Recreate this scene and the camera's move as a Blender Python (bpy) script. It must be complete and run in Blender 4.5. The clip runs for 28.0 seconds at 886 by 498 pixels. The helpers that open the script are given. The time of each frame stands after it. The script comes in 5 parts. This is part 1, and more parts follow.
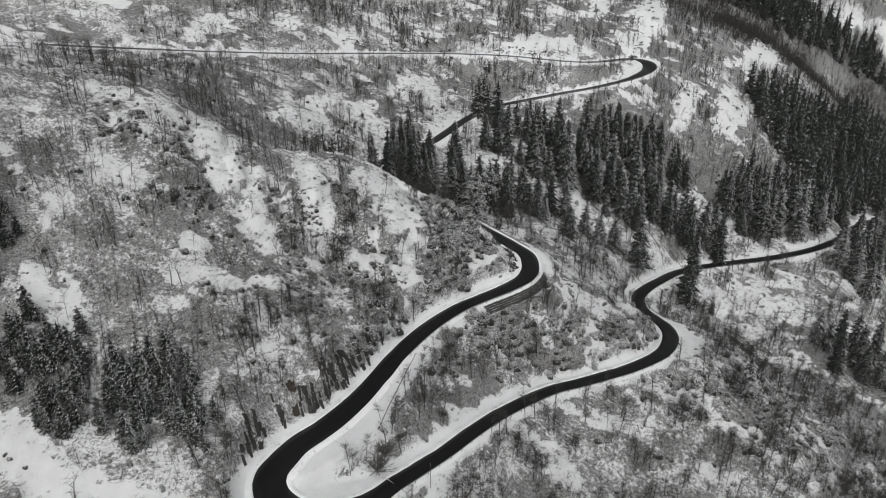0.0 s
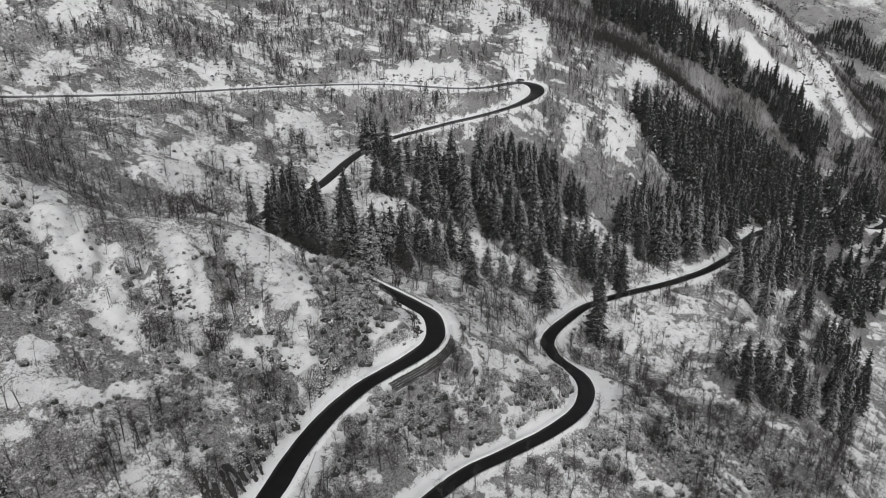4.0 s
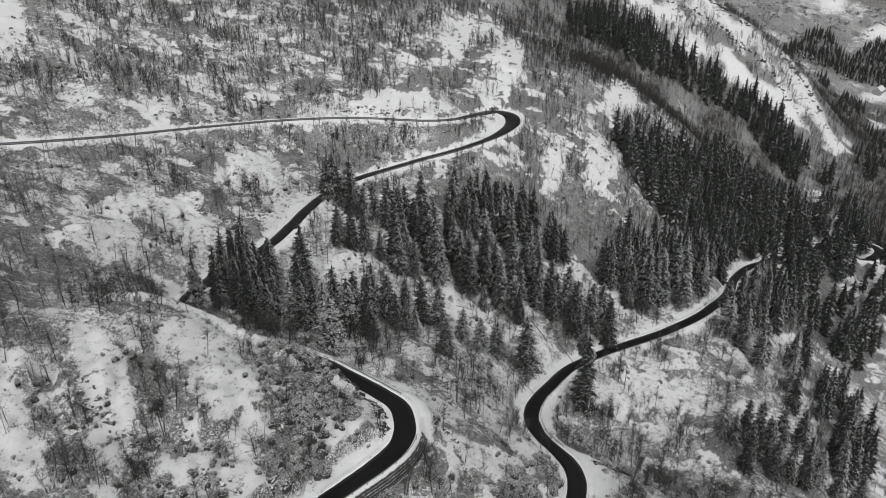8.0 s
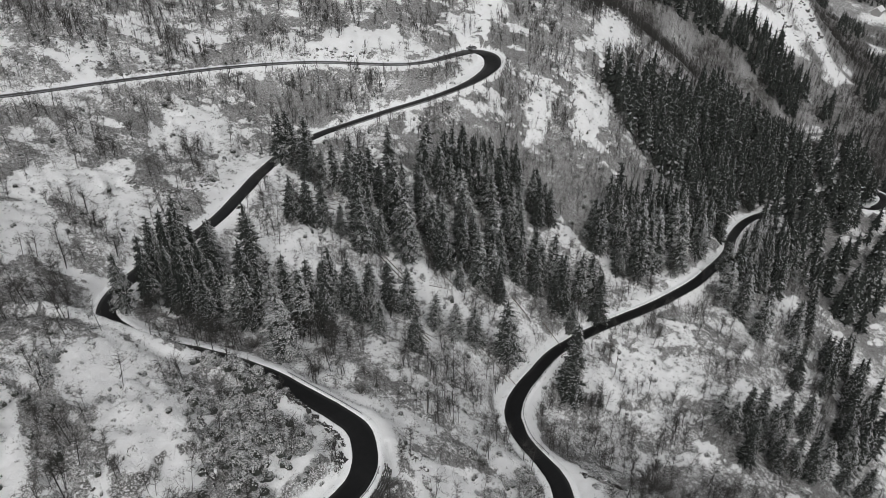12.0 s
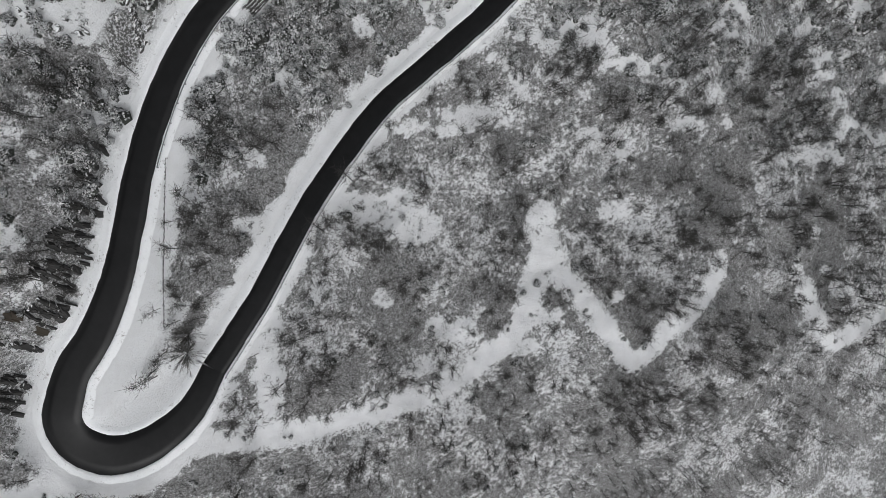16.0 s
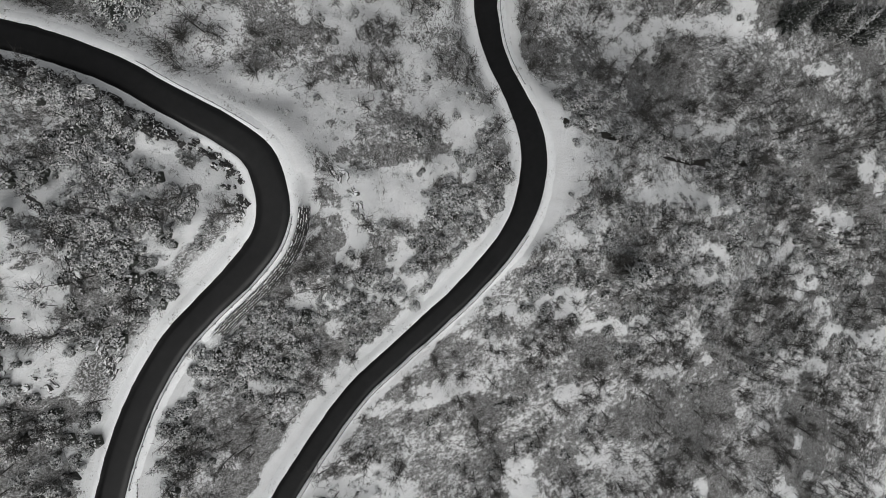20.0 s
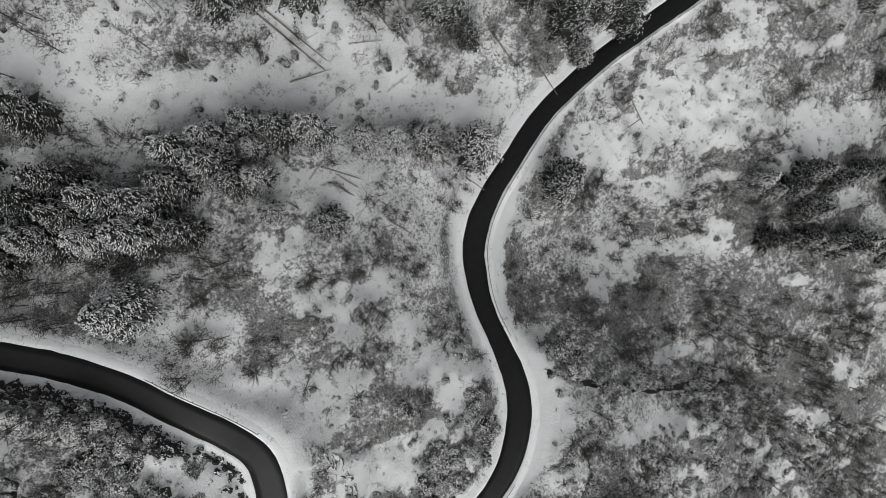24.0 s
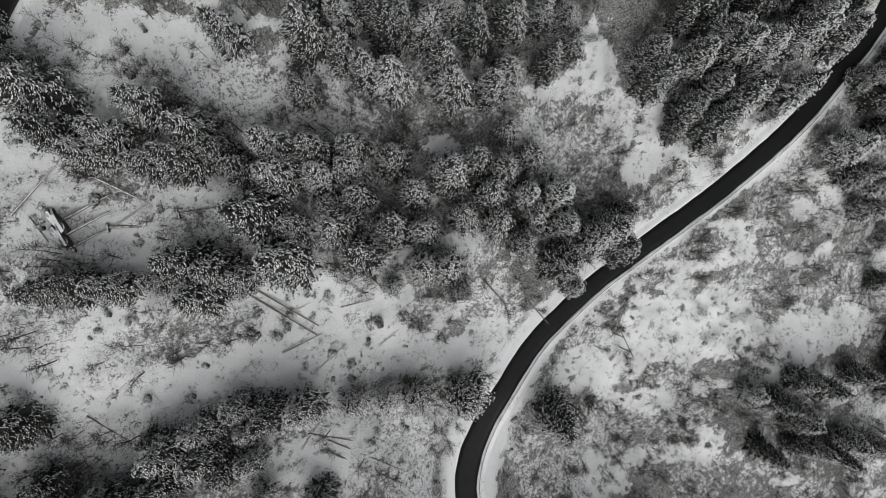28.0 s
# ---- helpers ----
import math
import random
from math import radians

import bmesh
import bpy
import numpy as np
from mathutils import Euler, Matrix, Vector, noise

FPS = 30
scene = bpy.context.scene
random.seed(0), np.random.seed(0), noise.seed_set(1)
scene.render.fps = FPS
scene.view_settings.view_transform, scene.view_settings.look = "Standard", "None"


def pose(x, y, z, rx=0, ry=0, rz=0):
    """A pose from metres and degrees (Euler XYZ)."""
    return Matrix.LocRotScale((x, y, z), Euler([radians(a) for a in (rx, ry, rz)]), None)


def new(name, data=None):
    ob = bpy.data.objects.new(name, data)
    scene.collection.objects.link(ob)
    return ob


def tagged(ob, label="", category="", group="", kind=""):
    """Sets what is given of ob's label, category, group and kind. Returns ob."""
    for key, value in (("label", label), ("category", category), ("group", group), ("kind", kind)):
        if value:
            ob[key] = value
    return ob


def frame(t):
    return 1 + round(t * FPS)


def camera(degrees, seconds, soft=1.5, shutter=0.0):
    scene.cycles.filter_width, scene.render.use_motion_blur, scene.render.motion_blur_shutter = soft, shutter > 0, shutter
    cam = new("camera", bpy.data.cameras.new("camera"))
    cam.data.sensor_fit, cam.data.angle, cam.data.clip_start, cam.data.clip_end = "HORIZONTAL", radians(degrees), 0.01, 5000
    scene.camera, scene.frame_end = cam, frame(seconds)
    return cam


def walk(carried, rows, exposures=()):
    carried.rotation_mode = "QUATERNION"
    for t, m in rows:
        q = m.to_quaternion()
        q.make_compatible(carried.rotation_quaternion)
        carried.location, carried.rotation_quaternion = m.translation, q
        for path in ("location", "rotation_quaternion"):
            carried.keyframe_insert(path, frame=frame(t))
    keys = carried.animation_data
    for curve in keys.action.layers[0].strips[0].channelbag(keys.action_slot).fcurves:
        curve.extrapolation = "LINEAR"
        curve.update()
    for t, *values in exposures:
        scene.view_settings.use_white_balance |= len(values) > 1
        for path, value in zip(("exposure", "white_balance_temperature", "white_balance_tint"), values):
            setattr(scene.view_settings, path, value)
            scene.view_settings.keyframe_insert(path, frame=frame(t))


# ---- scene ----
cam = camera(64.7, 28.0, soft=0.32)
# the plan below is drawn in units of 0.72 m; the last lines bring everything to its true size
UNIT = 0.72
METRES, EYE, TILT, LEAN, TURN = 360.0 * UNIT, 200.0 * UNIT, -26.0, 0.0, 0.0
ROWS = [
    (0.0, 0.0, 0.0, 0.0, 0.0, 0.0, -0.0),
    (0.5, 0.0001, 0.0052, 0.0056, -0.0, 0.06, 0.06),
    (1.0, 0.0001, 0.0115, 0.0119, -0.0, 0.11, 0.11),
    (1.5, -0.0001, 0.0188, 0.0188, -0.03, 0.17, 0.15),
    (2.0, -0.0002, 0.0269, 0.0259, -0.05, 0.24, 0.17),
    (2.5, 0.001, 0.0351, 0.0337, -0.83, 0.28, 0.53),
    (3.0, 0.0008, 0.0451, 0.0409, -3.42, 0.35, 1.64),
    (3.5, 0.0018, 0.0556, 0.049, -6.16, 0.29, 2.89),
    (4.0, 0.0033, 0.0664, 0.0572, -8.57, 0.21, 4.0),
    (4.5, 0.0043, 0.0775, 0.065, -8.77, 0.26, 4.11),
    (6.5, 0.0159, 0.1198, 0.0998, -8.72, 0.35, 4.1),
    (7.0, 0.02, 0.1305, 0.1087, -8.79, 0.36, 4.15),
    (7.5, 0.0239, 0.1415, 0.1175, -9.69, 0.31, 4.57),
    (8.0, 0.0279, 0.153, 0.1262, -10.63, 0.24, 5.0),
    (8.5, 0.0321, 0.1643, 0.1353, -11.42, 0.17, 5.37),
    (9.0, 0.0365, 0.1761, 0.1439, -11.94, 0.15, 5.61),
    (9.5, 0.0412, 0.1882, 0.1518, -11.94, 0.19, 5.61),
    (10.0, 0.0462, 0.2006, 0.1588, -11.92, 0.22, 5.61),
    (10.5, 0.0514, 0.2134, 0.1649, -11.92, 0.17, 5.62),
    (11.0, 0.0567, 0.2263, 0.1706, -11.92, -0.44, 5.62),
    (11.5, 0.062, 0.2395, 0.176, -11.95, -2.8, 5.64),
    (14.0, 0.0879, 0.3063, 0.1975, -12.27, -33.52, 5.93),
    (14.5, 0.0953, 0.3207, 0.2059, -12.17, -44.62, 5.84),
    (15.0, 0.1012, 0.3325, 0.2112, -12.24, -55.26, 5.88),
    (15.5, 0.1082, 0.3478, 0.2182, -12.32, -64.24, 5.87),
    (16.0, 0.1194, 0.3726, 0.231, -12.29, -64.42, 5.92),
    (16.5, 0.1311, 0.3944, 0.2425, -12.17, -64.58, 6.09),
    (17.0, 0.1399, 0.4154, 0.253, -12.14, -64.67, 6.09),
    (17.5, 0.1496, 0.4355, 0.2631, -12.05, -64.73, 6.25),
    (18.0, 0.1572, 0.4562, 0.2729, -12.02, -64.83, 6.25),
    (18.5, 0.1641, 0.4758, 0.2827, -12.0, -64.83, 6.25),
    (19.0, 0.1701, 0.4948, 0.2919, -12.06, -64.72, 6.22),
    (19.5, 0.1761, 0.514, 0.3012, -12.09, -64.66, 6.19),
    (20.0, 0.1818, 0.5336, 0.3107, -12.12, -64.67, 6.09),
    (20.5, 0.1878, 0.5521, 0.3199, -12.14, -64.57, 6.09),
    (21.0, 0.1935, 0.5707, 0.3294, -12.17, -64.51, 6.08),
    (21.5, 0.1992, 0.5878, 0.3435, -12.16, -64.52, 6.0),
    (23.5, 0.2231, 0.6541, 0.3947, -12.25, -64.19, 6.11),
    (24.0, 0.2296, 0.6701, 0.4085, -12.25, -64.14, 6.18),
    (24.5, 0.2353, 0.6874, 0.4214, -12.25, -64.19, 6.18),
    (25.0, 0.2408, 0.7067, 0.4311, -12.28, -64.23, 6.16),
    (25.5, 0.2474, 0.7263, 0.441, -12.22, -64.32, 6.18),
    (26.0, 0.2531, 0.7451, 0.4505, -12.24, -64.31, 6.15),
    (26.5, 0.259, 0.7632, 0.4597, -12.24, -64.23, 6.18),
    (27.0, 0.2641, 0.7812, 0.4687, -12.3, -64.07, 6.13),
    (27.5, 0.2685, 0.7983, 0.4773, -12.44, -63.77, 6.04),
    (28.0, 0.2733, 0.8152, 0.4861, -12.55, -63.51, 5.99),
]
walk(cam, [(t, pose(0, 0, EYE, TILT, LEAN, TURN) @ pose(METRES * x, METRES * y, METRES * z, 90 + pitch, roll, yaw)) for t, x, y, z, yaw, pitch, roll in ROWS],
     exposures=[(0, -0.03, 6500, 9), (11.5, -0.03, 6500, 9.5), (14, 0.12, 6350, 9.5), (15, 0.03, 6330, 9.5), (17, -0.08, 6360, 9.5), (18.2, -0.06, 6500, 8.5), (24, 0.05, 6500, 8.5), (28, 0.12, 6500, 8.5)])

# ---- light: an overcast winter sky ----
SUN_HEIGHT, SUN_TURN = radians(48), radians(200)
world = bpy.data.worlds.new("winter_sky")
scene.world = world
world.use_nodes = True
wn, wl = world.node_tree.nodes, world.node_tree.links
sky = wn.new("ShaderNodeTexSky")
sky.sky_type, sky.sun_disc = "NISHITA", False
sky.sun_elevation, sky.sun_rotation = SUN_HEIGHT, SUN_TURN
sky.dust_density = 6.0
grey = wn.new("ShaderNodeHueSaturation")
grey.inputs["Saturation"].default_value = 0.12
wl.new(sky.outputs[0], grey.inputs["Color"])
wl.new(grey.outputs[0], wn["Background"].inputs["Color"])
wn["Background"].inputs["Strength"].default_value = 0.096
sun_data = bpy.data.lights.new("sun", "SUN")
sun_data.energy, sun_data.angle, sun_data.color = 0.65, radians(35), (1.0, 0.985, 0.97)
sun = new("sun", sun_data)
sun.rotation_euler = Euler((radians(42), 0, radians(20)))
sun.location = (0, 0, 900)
scene.view_settings.exposure = 0.0


# ---- plan: roads, spot heights and the ground's height ----
# road points: x, y, z, half width, snow verge to the left, snow verge to the right (seen along the road)
ROAD_BEND = [
    (-13.3, 143.5, 58.6, 2.7, 1.0, 4.0), (-18.2, 137.5, 59.5, 3.0, 1.0, 6.0), (-24.1, 133.2, 60.3, 3.4, 1.6, 7.0), (-30.9, 130.6, 61.2, 3.9, 3.0, 8.0),
    (-38.1, 130.6, 62.2, 4.3, 4.0, 9.0), (-44.0, 134.6, 63.2, 4.4, 4.0, 9.0), (-45.7, 140.4, 64.2, 4.4, 3.0, 9.0), (-43.2, 146.2, 65.2, 4.2, 2.4, 9.0),
    (-39.5, 151.5, 66.0, 4.0, 2.2, 9.0), (-33.0, 157.2, 67.2, 3.8, 2.0, 8.0), (-25.6, 167.0, 68.4, 3.5, 2.0, 6.0), (-20.0, 177.5, 69.2, 3.2, 2.0, 4.6),
    (-14.8, 188.4, 69.8, 3.1, 2.0, 4.2), (-9.0, 198.4, 70.2, 3.1, 2.0, 4.0)]
ROAD_UPPER = [
    (-2.6, 207.0, 70.7, 3.0, 2.0, 3.6), (6.0, 215.6, 71.4, 2.9, 2.0, 3.0), (15.0, 221.6, 72.2, 2.9, 3.0, 1.6), (24.0, 227.0, 73.2, 3.1, 3.0, 1.2),
    (30.9, 232.8, 74.2, 3.3, 2.0, 2.0), (33.8, 239.8, 75.1, 3.4, 1.6, 3.4), (33.1, 248.6, 76.2, 3.2, 1.6, 4.0), (28.4, 254.6, 77.2, 3.0, 1.6, 2.2),
    (19.9, 262.2, 79.2, 2.9, 1.6, 1.6), (11.0, 270.3, 80.8, 2.8, 1.6, 1.8), (0.5, 277.2, 82.2, 2.8, 1.6, 2.0), (-9.5, 282.2, 83.6, 2.8, 1.6, 2.0),
    (-25.0, 289.5, 85.6, 2.8, 1.6, 2.0), (-35.5, 299.0, 87.2, 2.9, 2.0, 2.0), (-37.5, 308.0, 88.0, 3.0, 2.0, 3.0), (-33.0, 319.5, 88.6, 3.0, 2.0, 3.0)]
ROAD_HIGH = [
    (-24.0, 331.5, 89.2, 2.9, 2.4, 2.0), (-12.4, 343.6, 89.8, 2.8, 2.4, 2.0), (-4.6, 355.0, 90.2, 2.8, 3.0, 2.4), (3.3, 371.0, 90.7, 2.8, 3.0, 2.4),
    (11.6, 389.0, 91.2, 2.8, 3.0, 2.4), (24.0, 408.0, 91.9, 2.8, 2.4, 2.0), (38.3, 421.4, 92.6, 2.7, 1.6, 1.6), (55.8, 429.9, 93.7, 2.7, 1.2, 1.0),
    (74.5, 437.8, 95.2, 2.7, 1.2, 1.0), (93.7, 444.0, 97.0, 2.7, 1.2, 1.0), (110.7, 450.4, 99.0, 2.8, 3.0, 1.0), (126.0, 459.6, 101.0, 3.5, 6.0, 1.4),
    (137.4, 472.6, 103.0, 4.4, 7.0, 1.6), (139.6, 485.6, 104.8, 4.8, 7.0, 2.0), (131.4, 491.6, 106.0, 4.6, 6.0, 2.0), (117.0, 482.6, 107.0, 3.6, 3.0, 1.4)]
ROAD_TOP = [
    (100.0, 470.6, 108.2, 2.7, 1.2, 1.4), (79.4, 465.8, 109.7, 2.6, 1.0, 1.4), (40.5, 469.0, 112.6, 2.6, 1.0, 1.4), (0.2, 458.0, 116.0, 2.6, 1.0, 1.6),
    (-43.9, 433.6, 120.6, 2.6, 1.0, 1.6), (-79.9, 411.0, 124.6, 2.6, 1.0, 1.6), (-113.0, 394.0, 128.4, 2.6, 1.0, 1.6), (-146.1, 381.0, 132.0, 2.6, 1.0, 1.6),
    (-184.5, 368.5, 136.0, 2.6, 1.0, 1.6), (-222.0, 357.0, 140.0, 2.6, 1.0, 1.6), (-300.0, 330.0, 147.0, 2.6, 1.0, 1.6), (-400.0, 290.0, 156.0, 2.6, 1.0, 1.6)]
ROAD_LOWER = [
    (-13.3, 143.5, 58.6, 2.7, 4.0, 1.0), (-6.5, 150.0, 58.1, 2.6, 3.6, 1.0), (1.0, 157.6, 57.5, 2.5, 3.0, 0.9), (8.2, 166.0, 56.8, 2.5, 3.0, 0.9),
    (16.0, 174.7, 55.6, 2.5, 3.0, 0.9), (25.5, 184.0, 53.9, 2.5, 3.2, 0.9), (37.0, 193.7, 51.8, 2.5, 3.4, 0.9), (47.0, 199.4, 50.3, 2.5, 3.0, 0.9),
    (57.5, 205.0, 49.2, 2.5, 2.8, 0.9), (68.4, 211.2, 48.2, 2.6, 2.6, 0.9), (80.4, 219.8, 47.2, 2.7, 2.4, 1.6), (87.2, 227.6, 46.2, 3.0, 2.0, 5.0),
    (91.6, 237.6, 44.9, 3.2, 1.6, 7.5), (92.4, 246.0, 43.8, 3.0, 1.6, 6.0), (91.2, 254.6, 42.2, 2.6, 1.6, 2.4), (89.4, 264.0, 40.2, 2.5, 1.6, 2.0)]
ROAD_VALLEY = [
    (89.1, 272.4, 38.4, 2.8, 1.6, 3.6), (90.3, 281.0, 37.2, 3.0, 1.8, 4.2), (93.8, 288.6, 36.3, 3.0, 2.4, 4.4), (99.2, 295.4, 35.6, 2.8, 3.0, 3.6),
    (106.2, 302.2, 35.0, 2.6, 2.4, 2.6), (117.6, 312.7, 33.9, 2.5, 2.0, 1.6), (128.6, 319.4, 32.8, 2.5, 1.8, 1.0), (140.2, 325.4, 31.6, 2.5, 1.6, 0.9),
    (152.2, 330.4, 30.5, 2.6, 1.4, 0.9), (178.0, 340.6, 28.2, 2.6, 1.4, 0.9), (203.2, 352.6, 26.4, 2.6, 2.4, 0.9), (221.0, 364.0, 25.0, 2.6, 2.4, 0.9),
    (242.0, 380.0, 23.2, 2.6, 1.4, 0.9), (258.0, 399.0, 20.4, 2.6, 1.4, 0.9), (285.0, 422.0, 15.0, 2.6, 1.4, 1.0), (322.0, 440.0, 9.0, 2.6, 1.4, 1.0)]
ROAD_GLEN = [
    (356.0, 450.0, 8.6, 2.6, 1.4, 1.0), (379.0, 452.0, 10.6, 2.6, 1.4, 1.0), (392.0, 442.0, 11.4, 3.0, 1.6, 1.6), (390.0, 431.0, 10.8, 2.8, 1.6, 1.4),
    (374.0, 427.0, 9.6, 2.6, 1.4, 1.0), (385.0, 470.0, 0.0, 2.6, 1.4, 1.0), (420.0, 512.0, -6.0, 1.3, 1.0, 1.0), (449.0, 540.0, -8.6, 1.3, 1.0, 1.4)]
# the crest of the knoll and the line of a tall wall: x, y, z
CREST = [(-62, 288, 106.5), (-48, 284, 107), (-39, 281, 106.5), (-31, 276.5, 105), (-19, 273.5, 99), (-8.5, 271, 93.5), (1.5, 266, 90.5), (10.5, 259, 87.5), (18, 253.5, 83.5)]
WALL_BANK = [(14, 217), (26, 223.6), (33.4, 229.4), (37, 236), (38, 243), (46, 243), (46, 228), (34, 218), (18, 210)]
# snowy rock domes: x, y, half length, half width, turn, height
DOMES = [
    (-50, 241, 12, 8, 92, 3.4), (-20, 241, 15, 11, -140, 4.2), (18, 234, 8, 5, -141, 1.6), (-64, 228, 9, 5, 92, 2.8), (-75, 236, 10, 6, 91, 2.8), (-15, 216, 9, 5, -150, 2.6), (-86, 250, 14, 5, 106, 2.2), (-34, 222, 8, 5, 120, 2.4),
    (49, 233, 10, 4, 71, 2.0), (-14, 416, 16, 8, 60, 2.0), (-57, 362, 18, 7, 40, 2.0), (-66, 330, 14, 6, 52, 1.8), (194, 464, 20, 8, 50, 3.0), (158, 452, 18, 7, 63, 2.4)]
# spot heights: x, y, z
HEIGHTS_WEST = [
    (-130, 254, 140), (-112, 263, 139), (-108, 211, 119), (-108, 166, 93), (-70.7, 139.7, 73.5), (-57, 172.7, 87), (-28, 178, 77.5), (-81, 242, 121),
    (-47, 246.7, 110), (-29, 249, 102.5), (-63, 220.6, 101), (-17, 246, 98), (-9, 214, 80), (4, 236, 86), (14, 249, 85), (-10, 262, 92.5), (-31, 275, 105), (-18, 272.5, 97), (-6.5, 270, 89.5), (-48, 278, 107), (-64, 285, 106), (-82, 281, 114),
    (-48, 364, 102), (-19, 419, 106), (-75, 330, 112), (-110, 310, 126), (-200, 230, 165), (-190, 140, 112), (-95, 128, 66), (-180, 95, 75), (-60, 112, 58)]
HEIGHTS_NORTH = [
    (-96, 461, 145), (-10.5, 480, 124), (60, 500, 124), (10, 409, 89.6), (160, 545, 128), (150, 642, 137), (50, 640, 160), (-100, 610, 196),
    (273, 557, 86), (230, 500, 82), (250, 640, 108), (383, 729, 104), (290, 800, 150), (498, 816, 124), (549, 790, 86), (579, 764, 49), (589, 725, 8), (640, 880, 12), (719, 926, 2), (100, 820, 215), (-250, 460, 200),
    (190, 450, 72), (160, 400, 50), (225, 400, 34), (27, 363, 88), (64, 332, 60), (114, 330, 41.5), (60, 290, 63), (90, 395, 75), (130, 430, 78), (330, 560, 50)]
HEIGHTS_EAST = [
    (50, 233, 65.5), (62, 236, 58), (108, 238, 44), (109, 207, 42), (88.8, 177, 30), (88, 112, 15.8), (121, 133, 9.7), (155, 102, -16.7), (155, 223, 15), (130, 260, 18),
    (185, 200, -1), (195, 256, 5), (130, 302, 26), (190, 273, 10), (178, 195, -3), (197, 196, -9), (262, 348, 5.4), (382, 432, 11.6), (30, 168, 44), (60, 150, 28), (10, 120, 38),
    (-20, 95, 42), (60, 60, -8), (20, 20, 5), (400, 590, -12), (290, 470, 20), (320, 380, -8)]
HEIGHTS_VALLEY = [
    (260, 200, -36), (330, 290, -48), (430, 390, -52), (520, 500, -50), (620, 600, -50), (760, 740, -52), (900, 880, -52), (200, 40, -60), (330, 120, -70), (520, 260, -72),
    (938, 1041, -40), (820, 925, -41), (1100, 1150, 0), (1000, 700, -40), (1200, 900, 10), (1400, 1300, 120), (900, 1300, 60), (700, 1200, 90), (1800, 1600, 330), (1100, 1900, 420)]
HEIGHTS_FAR = [
    (300, 1500, 420), (-300, 1100, 420), (-900, 700, 480), (-1000, 0, 420), (-600, -500, 200), (-200, -400, 30), (300, -500, -70), (900, -500, 40), (1400, 200, 120),
    (1800, 900, 260), (2800, 2000, 600), (0, 2800, 700), (-2800, 1500, 700), (-2800, -2800, 500), (2800, -2800, 400), (2800, 0, 450), (0, -2000, 200), (-60, 40, 40), (-250, 0, 60), (120, -100, -50)]


def spline(points, step=1.5):
    """A smooth line through the points, sampled about every step metres."""
    p = np.array(points, float)
    q = np.vstack([2 * p[0] - p[1], p, 2 * p[-1] - p[-2]])
    rows = []
    for a, b, c, d in zip(q[:-3], q[1:-2], q[2:-1], q[3:]):
        n = max(2, int(np.linalg.norm(c[:2] - b[:2]) / step))
        u = (np.arange(n) / n)[:, None]
        rows.append(0.5 * (2 * b + (c - a) * u + (2 * a - 5 * b + 4 * c - d) * u ** 2 + (3 * b - a - 3 * c + d) * u ** 3))
    return np.vstack(rows + [p[-1:]])


WAY_UP = spline(ROAD_BEND + ROAD_UPPER + ROAD_HIGH + ROAD_TOP)
WAY_DOWN = spline(ROAD_LOWER + ROAD_VALLEY + ROAD_GLEN)
KNOTS = np.array([p[:3] for p in ROAD_BEND[::2] + ROAD_UPPER[::2] + ROAD_HIGH[::2] + ROAD_TOP[::2] + ROAD_LOWER[::2] + ROAD_VALLEY[::2] + ROAD_GLEN[1::3]]
                 + HEIGHTS_WEST + HEIGHTS_NORTH + HEIGHTS_EAST + HEIGHTS_VALLEY + HEIGHTS_FAR, float)


def bend_kernel(x, y):
    d = np.hypot(np.asarray(x, float)[..., None] - KNOTS[:, 0], np.asarray(y, float)[..., None] - KNOTS[:, 1]) / 100
    return d * d * np.log(d + 1e-9)


def solve_ground():
    n = len(KNOTS)
    plane = np.c_[np.ones(n), KNOTS[:, :2] / 100]
    left = np.block([[bend_kernel(KNOTS[:, 0], KNOTS[:, 1]) + 0.01 * np.eye(n), plane], [plane.T, np.zeros((3, 3))]])
    return np.linalg.solve(left, np.r_[KNOTS[:, 2], 0, 0, 0])


GROUND = solve_ground()


def lattice(ix, iy, seed):
    v = np.sin(ix * 127.1 + iy * 311.7 + seed * 74.7) * 43758.5453
    return v - np.floor(v)


def soft_noise(x, y, size, seed=0):
    """Smooth value noise, 0 to 1, with lumps of about that size in metres."""
    x, y = np.asarray(x, float) / size, np.asarray(y, float) / size
    ix, iy = np.floor(x), np.floor(y)
    fx, fy = x - ix, y - iy
    fx, fy = fx * fx * (3 - 2 * fx), fy * fy * (3 - 2 * fy)
    low = lattice(ix, iy, seed) * (1 - fx) + lattice(ix + 1, iy, seed) * fx
    high = lattice(ix, iy + 1, seed) * (1 - fx) + lattice(ix + 1, iy + 1, seed) * fx
    return low * (1 - fy) + high * fy


def layered(x, y, size, seed=0, octaves=3):
    total, weight = 0, 0
    for k in range(octaves):
        total = total + soft_noise(x, y, size / 2.03 ** k, seed + 17 * k) * 0.55 ** k
        weight += 0.55 ** k
    return total / weight


def smooth(a, b, v):
    u = np.clip((v - a) / (b - a), 0, 1)
    return u * u * (3 - 2 * u)


LINES = np.vstack([WAY_UP, WAY_DOWN])
AHEAD = np.vstack([np.gradient(WAY_UP[:, :2], axis=0), np.gradient(WAY_DOWN[:, :2], axis=0)])
AHEAD /= np.linalg.norm(AHEAD, axis=1)[:, None]


